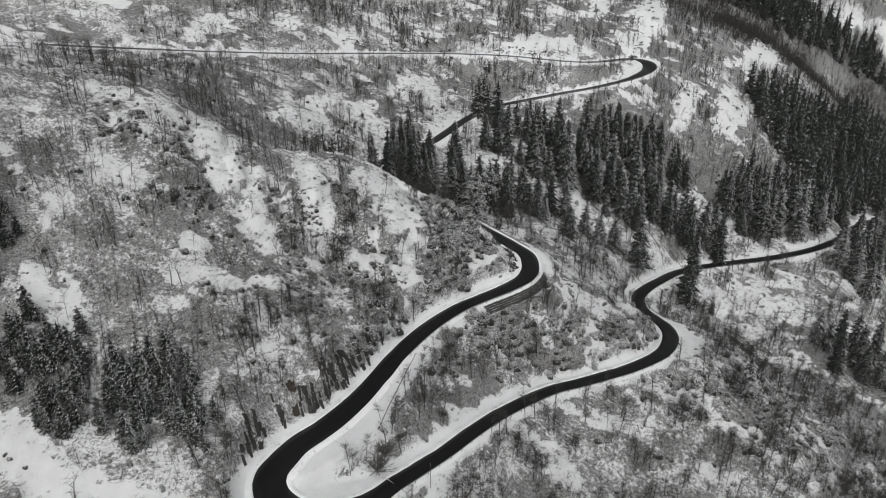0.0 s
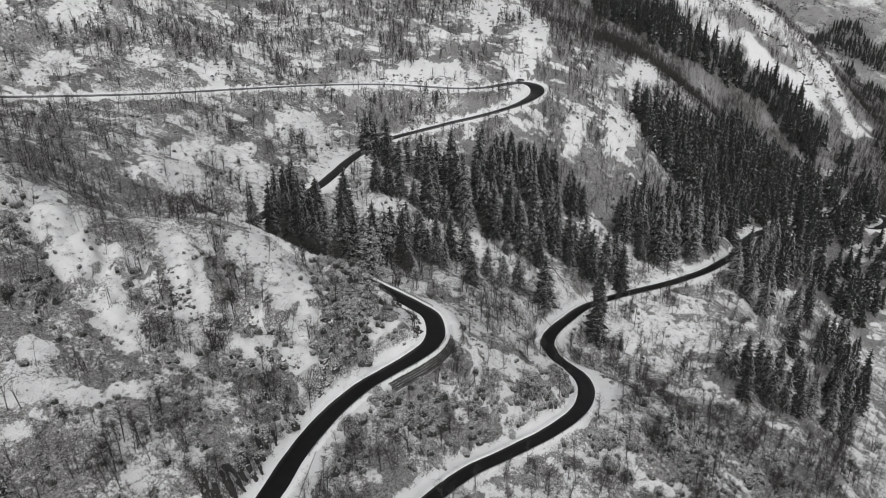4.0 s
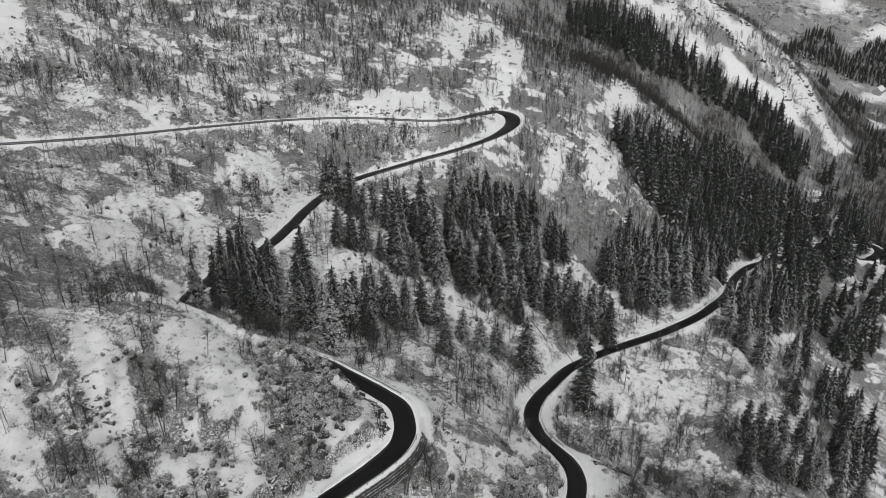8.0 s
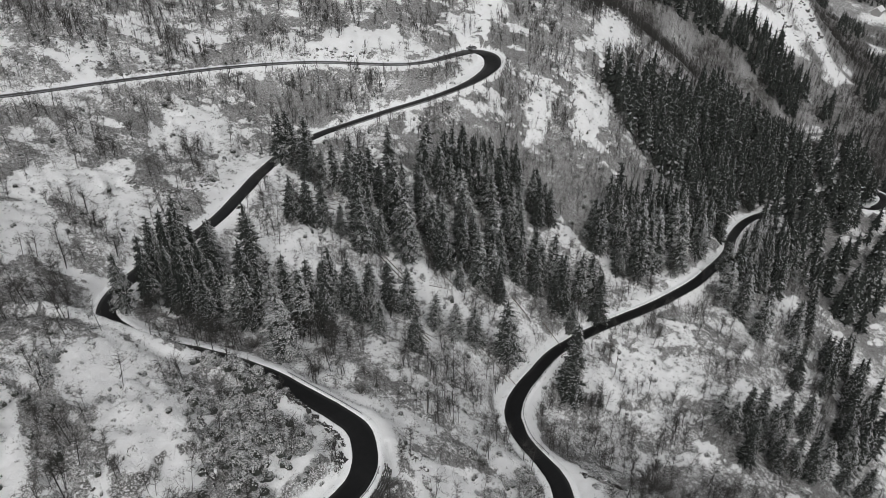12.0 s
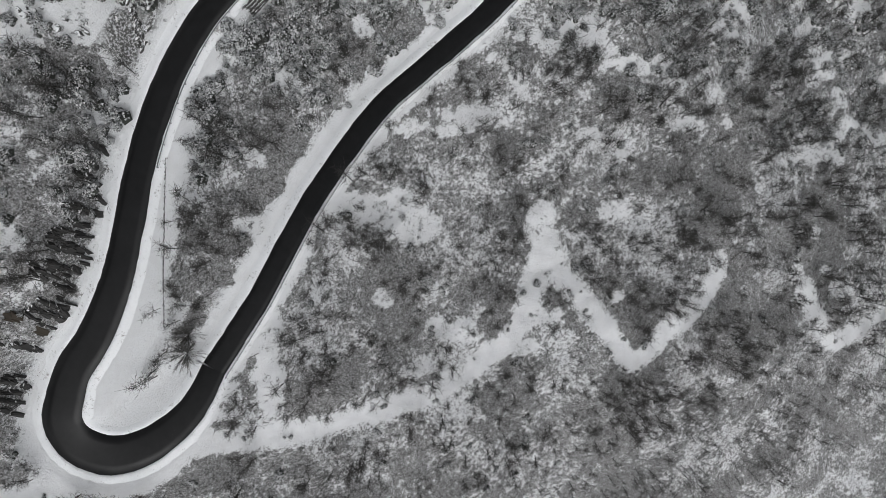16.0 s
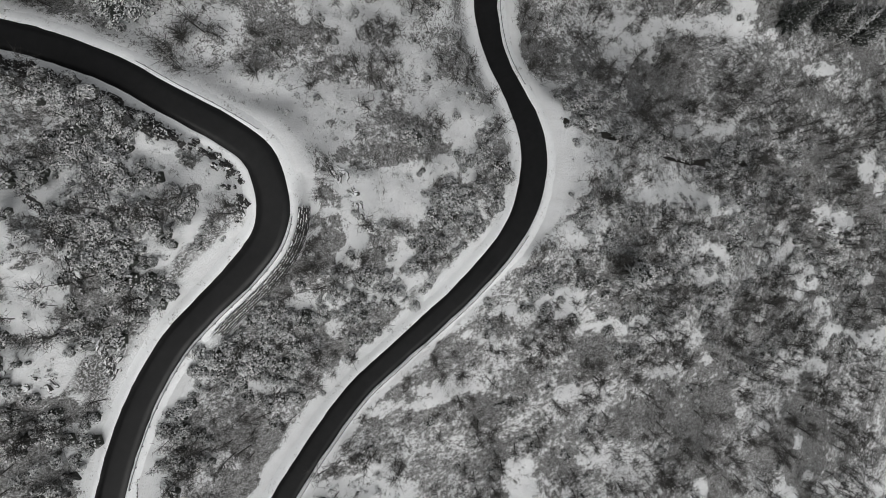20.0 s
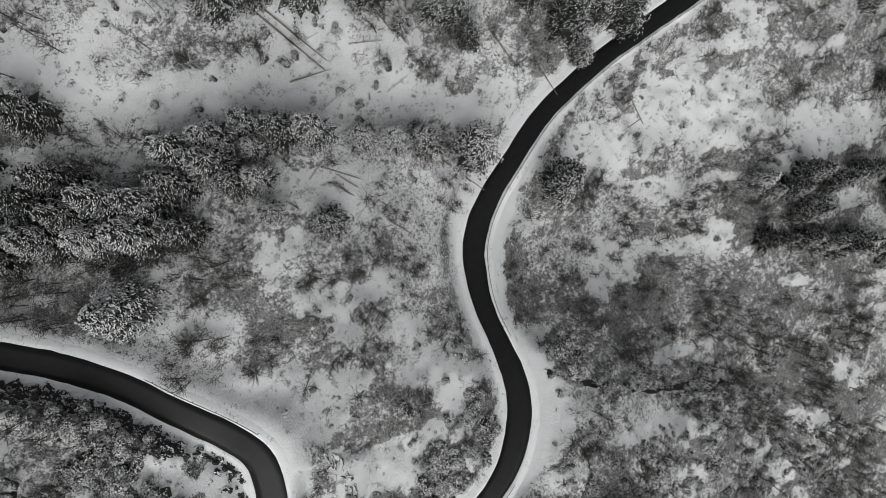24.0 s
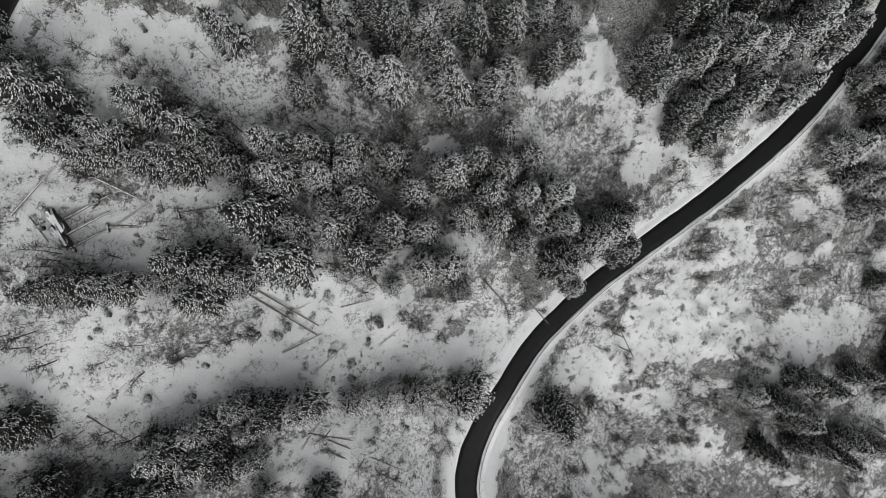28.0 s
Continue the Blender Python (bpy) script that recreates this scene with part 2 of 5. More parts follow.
def near_road(x, y):
    """For flat arrays: the distance from the edge of the asphalt, the road's height there and the verge's width on that side."""
    x, y = np.asarray(x, float), np.asarray(y, float)
    edge, level, verge = np.full(x.shape, 1e3), np.zeros(x.shape), np.ones(x.shape)
    box = np.flatnonzero((x > -420) & (x < 800) & (y > 110) & (y < 900))
    for part in np.array_split(box, max(1, len(box) // 3000)):
        if len(part) == 0:
            continue
        dx, dy = x[part, None] - LINES[:, 0], y[part, None] - LINES[:, 1]
        d = np.hypot(dx, dy) - LINES[:, 3]
        i = d.argmin(1)
        k = np.arange(len(part))
        side = AHEAD[i, 0] * dy[k, i] - AHEAD[i, 1] * dx[k, i]
        edge[part], level[part] = d[k, i], LINES[i, 2]
        verge[part] = np.where(side > 0, LINES[i, 4], LINES[i, 5])
    return edge, level, verge


def base_height(x, y):
    x, y = np.asarray(x, float), np.asarray(y, float)
    out = np.empty(x.size)
    for part in np.array_split(np.arange(x.size), max(1, x.size // 20000)):
        px, py = x.ravel()[part], y.ravel()[part]
        out[part] = bend_kernel(px, py) @ GROUND[:-3] + GROUND[-3] + GROUND[-2] * px / 100 + GROUND[-1] * py / 100
    return out.reshape(x.shape)


def crest_height(x, y):
    """The steep rocky rib that hides the road behind it."""
    top = np.full(np.shape(x), -1e3)
    box = np.flatnonzero((x > -85) & (x < 40) & (y > 235) & (y < 315))
    for cx, cy, cz in spline(CREST, 2.0):
        top[box] = np.maximum(top[box], cz - 1.5 * np.maximum(np.hypot(x[box] - cx, y[box] - cy) - 1.0, 0))
    return top


def in_corners(x, y, corners):
    inside = np.zeros(np.shape(x), bool)
    for (x0, y0), (x1, y1) in zip(corners, corners[1:] + corners[:1]):
        cross = ((y0 > y) != (y1 > y)) & (x < (x1 - x0) * (y - y0) / (y1 - y0 + 1e-9) + x0)
        inside ^= cross
    return inside


def dome_height(x, y):
    """Rounded slabs that stand out of the slope with steep sides."""
    out = np.zeros(np.shape(x))
    wob = (layered(x, y, 7, 14) - 0.5) * 0.9 + (soft_noise(x, y, 2.6, 15) - 0.5) * 0.5
    for cx, cy, a, b, turn, tall in DOMES:
        c, s = math.cos(radians(turn)), math.sin(radians(turn))
        r = np.hypot(((x - cx) * c + (y - cy) * s) / a, (-(x - cx) * s + (y - cy) * c) / b) + wob
        out += tall * (1 - smooth(0.78, 1.08, r)) - 0.5 * tall * (1 - smooth(1.0, 1.9, r))
    return out


def height(x, y, road=None):
    """The height of the ground; flat arrays."""
    x, y = np.asarray(x, float), np.asarray(y, float)
    z = base_height(x, y)
    z = np.where(z < -52, -52 + (z + 52) * 0.25, z)
    edge, level, verge = near_road(x, y) if road is None else road
    far = smooth(300, 900, np.hypot(x - 60, y - 260))
    z = z + (layered(x, y, 34, 3) - 0.5) * 5 * (1 + 3 * far) + (layered(x, y, 9, 8) - 0.5) * 2.6 + (soft_noise(x, y, 3.2, 21) - 0.5) * 0.7
    crag = smooth(0.55, 0.8, layered(x, y, 22, 40))
    z = z + crag * (np.abs(layered(x, y, 11, 31) - 0.5) * 9 - 1)
    z = z + dome_height(x, y)
    # broken steps on the rocky knoll
    step = z / 2.6 + (layered(x, y, 10, 44) - 0.5) * 2.4
    knoll = 1 - smooth(0.8, 1.15, np.hypot((x + 38) / 62, (y - 236) / 34))
    z = z + knoll * 1.3 * (smooth(0.3, 0.7, step - np.floor(step)) - (step - np.floor(step)))
    z = np.maximum(z, crest_height(x, y) + (soft_noise(x, y, 4, 77) - 0.5) * 1.6)
    flat = level - 0.3
    cut = np.clip(z - flat, -1e3, 1e3)
    blend = smooth(verge, verge + 2.2 + np.where(cut > 0, cut * 0.45, -cut * 0.75), edge)
    z = flat + (z - flat) * blend + (layered(x, y, 5, 23) - 0.5) * 2.2 * smooth(verge + 0.3, verge + 3, edge)
    z = np.maximum(z, np.minimum(crest_height(x, y), level + 3.0 * np.maximum(edge - 1.7, 0)) - 1e3 * (edge < 1.7))
    bank = in_corners(x, y, WALL_BANK) & (edge > 1.0) & (edge < 9)
    return np.where(bank, np.minimum(z, level - 0.3 - 3.8 * smooth(1.0, 3.4, edge)), z)
# ---- end of plan ----


# ---- materials ----
def material(name, rough=0.8):
    mat = bpy.data.materials.new(name)
    mat.use_nodes = True
    nodes, links = mat.node_tree.nodes, mat.node_tree.links
    nodes["Principled BSDF"].inputs["Roughness"].default_value = rough
    return mat, nodes, links, nodes["Principled BSDF"]


def add_noise(nodes, links, scale, detail=4.0, rough=0.6, coords="Object"):
    tc, nz = nodes.new("ShaderNodeTexCoord"), nodes.new("ShaderNodeTexNoise")
    nz.inputs["Scale"].default_value, nz.inputs["Detail"].default_value, nz.inputs["Roughness"].default_value = scale, detail, rough
    links.new(tc.outputs[coords], nz.inputs["Vector"])
    return nz.outputs["Fac"]


def add_ramp(nodes, links, source, stops):
    ramp = nodes.new("ShaderNodeValToRGB")
    els = ramp.color_ramp.elements
    while len(els) < len(stops):
        els.new(0.5)
    for e, (pos, col) in zip(els, stops):
        e.position = pos
        e.color = (*((col,) * 3 if isinstance(col, (int, float)) else col), 1)
    links.new(source, ramp.inputs["Fac"])
    return ramp.outputs["Color"]


def add_math(nodes, links, op, a, b=0.0, clamp=False):
    node = nodes.new("ShaderNodeMath")
    node.operation, node.use_clamp = op, clamp
    for socket, v in zip(node.inputs, (a, b)):
        if isinstance(v, (int, float)):
            socket.default_value = v
        else:
            links.new(v, socket)
    return node.outputs[0]


def add_mix(nodes, links, fac, a, b):
    node = nodes.new("ShaderNodeMix")
    node.data_type = "RGBA"
    for socket, v in ((node.inputs["Factor"], fac), (node.inputs[6], a), (node.inputs[7], b)):
        if isinstance(v, (int, float)):
            socket.default_value = v
        elif isinstance(v, tuple):
            socket.default_value = (*v, 1)
        else:
            links.new(v, socket)
    return node.outputs[2]


def add_bump(nodes, links, bsdf, source, strength, distance):
    bump = nodes.new("ShaderNodeBump")
    bump.inputs["Strength"].default_value, bump.inputs["Distance"].default_value = strength, distance
    links.new(source, bump.inputs["Height"])
    links.new(bump.outputs[0], bsdf.inputs["Normal"])


def face_up(nodes, links):
    """How far a face looks up, 1 for level."""
    geo, sep = nodes.new("ShaderNodeNewGeometry"), nodes.new("ShaderNodeSeparateXYZ")
    links.new(geo.outputs["Normal"], sep.inputs[0])
    return add_math(nodes, links, "ABSOLUTE", sep.outputs["Z"])


SNOW = (0.85, 0.86, 0.87)


def make_ground():
    mat, n, l, b = material("snowy_hillside", 0.75)
    cover = n.new("ShaderNodeAttribute")
    cover.attribute_name = "cover"
    thick = cover.outputs["Fac"]
    fine, mid, big = add_noise(n, l, 1.9, 7, 0.8), add_noise(n, l, 0.3, 6, 0.7), add_noise(n, l, 0.045, 7, 0.74)
    wide = add_noise(n, l, 0.018, 7, 0.72)
    heath = add_mix(n, l, add_ramp(n, l, fine, [(0.42, 0.0), (0.55, 1.0)]), (0.036, 0.035, 0.033), (0.28, 0.274, 0.265))
    grain = add_noise(n, l, 2.6, 4, 0.75)
    heath = add_mix(n, l, add_ramp(n, l, grain, [(0.50, 0.0), (0.56, 0.8)]), heath, (0.66, 0.66, 0.67))
    heath = add_mix(n, l, add_ramp(n, l, add_math(n, l, "ADD", add_math(n, l, "MULTIPLY", wide, 0.6), add_math(n, l, "MULTIPLY", big, 0.4)), [(0.42, 0.0), (0.62, 0.5)]), heath, (0.04, 0.043, 0.04))
    rock = add_mix(n, l, mid, (0.05, 0.05, 0.05), (0.2, 0.195, 0.185))
    # low growth pokes through the snow where it is thick
    speck = add_noise(n, l, 0.75, 6, 0.72)
    t = add_math(n, l, "ADD", add_math(n, l, "MULTIPLY", fine, 0.26), add_math(n, l, "MULTIPLY", mid, 0.2))
    t = add_math(n, l, "ADD", t, add_math(n, l, "MULTIPLY", speck, 0.5))
    t = add_math(n, l, "ADD", t, add_math(n, l, "MULTIPLY", thick, 0.34))
    t = add_math(n, l, "ADD", t, add_math(n, l, "MULTIPLY", add_math(n, l, "SUBTRACT", big, 0.5), 0.6))
    bare = add_ramp(n, l, t, [(0.70, 0.0), (0.745, 0.92)])
    tone = add_mix(n, l, add_ramp(n, l, mid, [(0.35, 0.0), (0.65, 1.0)]), SNOW, (0.79, 0.795, 0.80))
    col = add_mix(n, l, bare, tone, heath)
    # wet leaf litter under the thickets, and shade painted under the spruces
    litter_shade = n.new("ShaderNodeAttribute")
    litter_shade.attribute_name = "litter_shade"
    dark_floor = add_mix(n, l, add_ramp(n, l, fine, [(0.35, 0.0), (0.7, 1.0)]), (0.03, 0.028, 0.026), (0.10, 0.096, 0.092))
    col = add_mix(n, l, add_math(n, l, "MULTIPLY", litter_shade.outputs["Fac"], add_ramp(n, l, add_math(n, l, "ADD", add_math(n, l, "MULTIPLY", fine, 0.5), add_math(n, l, "MULTIPLY", mid, 0.5)), [(0.47, 0.95), (0.56, 0.2)])), col, dark_floor)
    # curled dark stalks of heath lying on the snow
    grown = add_ramp(n, l, add_math(n, l, "ADD", thick, add_math(n, l, "MULTIPLY", mid, 0.6)), [(0.42, 0.0), (0.85, 0.9)])
    for scale, width in ((0.42, 0.016), (0.62, 0.018), (0.95, 0.02)):
        curl = add_math(n, l, "ABSOLUTE", add_math(n, l, "SUBTRACT", add_noise(n, l, scale, 3, 0.6), 0.5))
        line = add_ramp(n, l, curl, [(width * 0.5, 1.0), (width * 1.4, 0.0)])
        broken = add_ramp(n, l, add_noise(n, l, scale * 1.3 + 0.11, 2, 0.5), [(0.5, 0.0), (0.55, 1.0)])
        col = add_mix(n, l, add_math(n, l, "MULTIPLY", add_math(n, l, "MULTIPLY", line, broken), grown), col, (0.035, 0.033, 0.03))
    steep = add_math(n, l, "ADD", face_up(n, l), add_math(n, l, "MULTIPLY", mid, 0.30))
    rock = add_mix(n, l, add_ramp(n, l, fine, [(0.5, 0.0), (0.56, 1.0)]), rock, SNOW)
    crag = add_ramp(n, l, steep, [(0.60, 1.0), (0.68, 0.0)])
    col = add_mix(n, l, crag, col, rock)
    l.new(col, b.inputs["Base Color"])
    add_bump(n, l, b, add_math(n, l, "ADD", fine, mid), 0.8, 0.45)
    return mat


def make_snow(name="clean_snow", dirt=0.12):
    mat, n, l, b = material(name, 0.6)
    fine, mid = add_noise(n, l, 2.2, 6, 0.7), add_noise(n, l, 0.3, 4)
    f = add_math(n, l, "ADD", add_math(n, l, "MULTIPLY", fine, 0.6), add_math(n, l, "MULTIPLY", mid, 0.5))
    col = add_ramp(n, l, f, [(0.36, (0.85, 0.86, 0.87)), (0.62, (0.79, 0.80, 0.81)), (0.72, (0.75 - dirt * 3, 0.75 - dirt * 3.1, 0.75 - dirt * 3.2))])
    l.new(col, b.inputs["Base Color"])
    add_bump(n, l, b, fine, 0.5, 0.15)
    return mat


def make_asphalt():
    mat, n, l, b = material("wet_asphalt", 0.55)
    fine, mid, big = add_noise(n, l, 9.0, 6, 0.7), add_noise(n, l, 0.6, 5), add_noise(n, l, 0.08, 3)
    col = add_ramp(n, l, add_math(n, l, "ADD", add_math(n, l, "MULTIPLY", fine, 0.3), add_math(n, l, "MULTIPLY", mid, 0.7)), [(0.3, (0.004, 0.004, 0.0043)), (0.7, (0.011, 0.011, 0.0114))])
    l.new(col, b.inputs["Base Color"])
    l.new(add_ramp(n, l, big, [(0.3, 0.34), (0.7, 0.52)]), b.inputs["Roughness"])
    b.inputs["Specular IOR Level"].default_value = 0.27
    add_bump(n, l, b, fine, 0.3, 0.02)
    return mat


def make_dusted(name, dark, light, low=0.55, high=0.9, scale=1.6, rough=0.85, most=1.0, island=0.0):
    """Bark, twigs, needles or stone with snow lying on what looks up."""
    mat, n, l, b = material(name, rough)
    nz = add_noise(n, l, scale, 4, 0.7)
    info = n.new("ShaderNodeObjectInfo")
    each_one = n.new("ShaderNodeAttribute")
    each_one.attribute_name = "tone"
    own = add_math(n, l, "FRACT", add_math(n, l, "ADD", info.outputs["Random"], each_one.outputs["Fac"]))
    base = add_mix(n, l, add_math(n, l, "ADD", add_math(n, l, "MULTIPLY", nz, 0.6), add_math(n, l, "MULTIPLY", own, 0.4)), dark, light)
    up = add_math(n, l, "ADD", face_up(n, l), add_math(n, l, "MULTIPLY", add_math(n, l, "SUBTRACT", nz, 0.5), 0.9))
    up = add_math(n, l, "ADD", up, add_math(n, l, "MULTIPLY", add_math(n, l, "SUBTRACT", own, 0.5), 0.2))
    if island:
        each = n.new("ShaderNodeNewGeometry")
        up = add_math(n, l, "ADD", up, add_math(n, l, "MULTIPLY", add_math(n, l, "SUBTRACT", each.outputs["Random Per Island"], 0.5), island))
    snow = add_ramp(n, l, up, [(low, 0.0), (high, most)])
    l.new(add_mix(n, l, snow, base, SNOW), b.inputs["Base Color"])
    return mat


def make_plain(name, dark, light, scale=3.0, rough=0.7, metal=0.0):
    mat, n, l, b = material(name, rough)
    l.new(add_mix(n, l, add_noise(n, l, scale, 5, 0.65), dark, light), b.inputs["Base Color"])
    b.inputs["Metallic"].default_value = metal
    return mat


M_GROUND, M_SNOW, M_BANK, M_ASPHALT = make_ground(), make_snow(), make_snow("road_bank_snow", 0.16), make_asphalt()
M_TWIG = make_plain("bare_twigs", (0.020, 0.019, 0.017), (0.066, 0.063, 0.059), 0.4, 0.9)
M_PALE = make_plain("pale_willow_twigs", (0.06, 0.058, 0.054), (0.16, 0.155, 0.147), 0.6, 0.9)
M_BARK = make_plain("birch_bark", (0.012, 0.011, 0.010), (0.05, 0.047, 0.043), 1.5, 0.9)
M_NEEDLE = make_dusted("spruce_needles", (0.007, 0.010, 0.008), (0.028, 0.033, 0.028), 0.65, 1.08, 2.6, 0.85, 0.80, 0.32)
M_SHRUB = make_dusted("pine_needles", (0.014, 0.017, 0.014), (0.055, 0.058, 0.05), 0.36, 1.05, 3.0, 0.85, 0.75, 0.5)
M_TUFT = make_dusted("snowy_tussock", (0.03, 0.03, 0.028), (0.12, 0.118, 0.11), 0.1, 0.95, 3.0, 0.85, 0.75, 0.8)
M_STONE = make_dusted("dark_stone", (0.025, 0.025, 0.025), (0.11, 0.108, 0.104), 0.70, 1.0, 1.5)
M_TRUNK = make_plain("spruce_bark", (0.03, 0.026, 0.022), (0.09, 0.08, 0.07))
M_ROCK = make_dusted("snowy_rock", (0.025, 0.025, 0.025), (0.15, 0.147, 0.14), 0.66, 0.86, 0.6)
M_RUST = make_dusted("brown_wet_rock", (0.022, 0.017, 0.012), (0.055, 0.042, 0.028), 0.9, 1.2, 0.8)
M_WALL = make_plain("painted_boards", (0.2, 0.2, 0.2), (0.32, 0.31, 0.3), 1.0)
M_WINDOW = make_plain("dark_window", (0.02, 0.02, 0.025), (0.04, 0.04, 0.05), 1.0, 0.1)
M_STEEL = make_plain("galvanised_steel", (0.18, 0.18, 0.19), (0.34, 0.34, 0.35), 2.0, 0.5, 0.7)
M_LOG = make_dusted("cut_log", (0.07, 0.06, 0.05), (0.2, 0.17, 0.14), 0.75, 1.0, 1.5)


# ---- mesh helpers ----
def mesh_from(name, verts, tris, mats, mat_ids=None, smooth_faces=False):
    """A mesh of triangles from arrays."""
    me = bpy.data.meshes.new(name)
    verts, tris = np.asarray(verts, np.float32), np.asarray(tris, np.int32)
    me.vertices.add(len(verts))
    me.vertices.foreach_set("co", verts.ravel())
    me.loops.add(tris.size)
    me.loops.foreach_set("vertex_index", tris.ravel())
    me.polygons.add(len(tris))
    me.polygons.foreach_set("loop_start", np.arange(0, tris.size, 3, dtype=np.int32))
    me.polygons.foreach_set("loop_total", np.full(len(tris), 3, np.int32))
    for m in mats:
        me.materials.append(m)
    if mat_ids is not None:
        me.polygons.foreach_set("material_index", np.asarray(mat_ids, np.int32))
    me.polygons.foreach_set("use_smooth", np.full(len(tris), smooth_faces))
    me.update()
    me.validate()
    return me


def grid_tris(rows, cols, closed=False):
    """Triangles of a sheet of rows x cols points."""
    r = np.arange(rows - 1)[:, None] * cols
    c = np.arange(cols if closed else cols - 1)[None, :]
    a, b = (r + c).ravel(), (r + (c + 1) % cols).ravel()
    return np.vstack([np.c_[a, b, b + cols], np.c_[a, b + cols, a + cols]])


def part(name, data, parent, label="", at=None):
    ob = new(name, data)
    ob.parent = parent
    if at is not None:
        ob.matrix_basis = at
    return tagged(ob, label) if label else ob


def thing(name, label, category, group="", kind="", at=None):
    ob = new(name)
    if at is not None:
        ob.matrix_basis = at
    return tagged(ob, label, category, group, kind)


class Soup:
    """Collects points and triangles."""

    def __init__(self):
        self.v, self.t, self.n = [], [], 0

    def add(self, verts, tris):
        self.v.append(np.asarray(verts, float))
        self.t.append(np.asarray(tris, int) + self.n)
        self.n += len(verts)

    def cone(self, a, b, r0, r1=0.0, sides=3):
        """A tapered stick from a to b."""
        a, b = np.asarray(a, float), np.asarray(b, float)
        d = b - a
        d = d / (np.linalg.norm(d) + 1e-9)
        u = np.cross(d, (0, 0, 1) if abs(d[2]) < 0.9 else (1, 0, 0))
        u /= np.linalg.norm(u)
        w = np.cross(d, u)
        ang = np.arange(sides) * 2 * np.pi / sides
        ring = np.cos(ang)[:, None] * u + np.sin(ang)[:, None] * w
        k = np.arange(sides)
        if r1 <= 0:
            self.add(np.vstack([a + ring * r0, b]), np.c_[k, (k + 1) % sides, np.full(sides, sides)])
        else:
            n = (k + 1) % sides
            self.add(np.vstack([a + ring * r0, b + ring * r1]), np.vstack([np.c_[k, n, n + sides], np.c_[k, n + sides, k + sides]]))

    def box(self, lo, hi, m=None):
        v = np.array([(x, y, z) for x in (lo[0], hi[0]) for y in (lo[1], hi[1]) for z in (lo[2], hi[2])], float)
        if m is not None:
            v = np.array([m @ Vector(p) for p in v])
        q = [(0, 1, 3, 2), (4, 6, 7, 5), (0, 4, 5, 1), (2, 3, 7, 6), (0, 2, 6, 4), (1, 5, 7, 3)]
        self.add(v, [t for a, b, c, d in q for t in ((a, b, c), (a, c, d))])

    def arrays(self):
        return np.vstack(self.v), np.vstack(self.t)

    def mesh(self, name, mat, smooth_faces=False):
        return mesh_from(name, *self.arrays(), [mat], None, smooth_faces)


def scatter(name, forms, x, y, z, size, turn, which, mat, lean=None):
    """One mesh of many copies of the forms (arrays of points and triangles)."""
    vs, ts, ids, tones, n = [], [], [], [], 0
    for k, form in enumerate(forms):
        v, t = form[:2]
        i = np.flatnonzero(which == k)
        if len(i) == 0:
            continue
        c, s = np.cos(turn[i])[:, None], np.sin(turn[i])[:, None]
        px = (v[None, :, 0] * c - v[None, :, 1] * s) * size[i][:, None] + x[i][:, None]
        py = (v[None, :, 0] * s + v[None, :, 1] * c) * size[i][:, None] + y[i][:, None]
        pz = v[None, :, 2] * size[i][:, None] + z[i][:, None]
        if lean is not None:
            px = px + (pz - z[i][:, None]) * lean[i, 0][:, None]
            py = py + (pz - z[i][:, None]) * lean[i, 1][:, None]
        vs.append(np.stack([px, py, pz], -1).reshape(-1, 3))
        ts.append((t[None] + (np.arange(len(i)) * len(v))[:, None, None]).reshape(-1, 3) + n)
        tones.append(np.repeat(lattice(x[i], y[i], 5), len(v)))
        n += len(i) * len(v)
        if len(form) > 2:
            ids.append(np.tile(form[2], len(i)))
    me = mesh_from(name, np.vstack(vs), np.vstack(ts), [mat, M_BARK] if ids else [mat], np.concatenate(ids) if ids else None)
    me.attributes.new("tone", "FLOAT", "POINT").data.foreach_set("value", np.concatenate(tones).astype(np.float32))
    return me


rng = np.random.default_rng(7)

# ---- zones of the hillside: x, y, half length, half width, turn in degrees ----
CLEAR_KNOLL = [
    (-106, 136, 16, 6, 150), (-90, 131, 12, 4, 160), (-124, 143, 14, 6, 155), (-91, 260, 12, 5, -86), (-84, 246, 9, 6, -109), (-79, 237, 8, 6, 120), (-73, 231, 7, 5, -148), (-68, 226, 7, 5, -151), (-64, 219, 6, 4, -154), (-59, 214, 5, 4, 139),
    (-52, 249, 8, 5, 109), (-49, 243, 6, 6, -121), (-46, 234, 6, 4, -139), (-43, 228, 6, 3, 93), (-45, 221, 5, 4, 73), (-27, 255, 13, 8, -116), (-18, 241, 14, 9, 79), (-10, 234, 11, 6, -116), (-23, 218, 8, 5, -170), (-13, 215, 6, 4, 69), (-8, 213, 8, 4, -145),
    (20, 233, 8, 4, -158), (-80, 204, 7, 3, -158), (-80, 191, 6, 3, -176), (-68, 191, 6, 3, -172), (-56, 195, 6, 3, -178), (-32, 279, 15, 5, -20), (-14, 268, 9, 4, -35), (-126, 258, 12, 7, 0), (-105, 252, 9, 8, 0), (40, 262, 8, 3, 175), (48, 234, 9, 4, 71)]
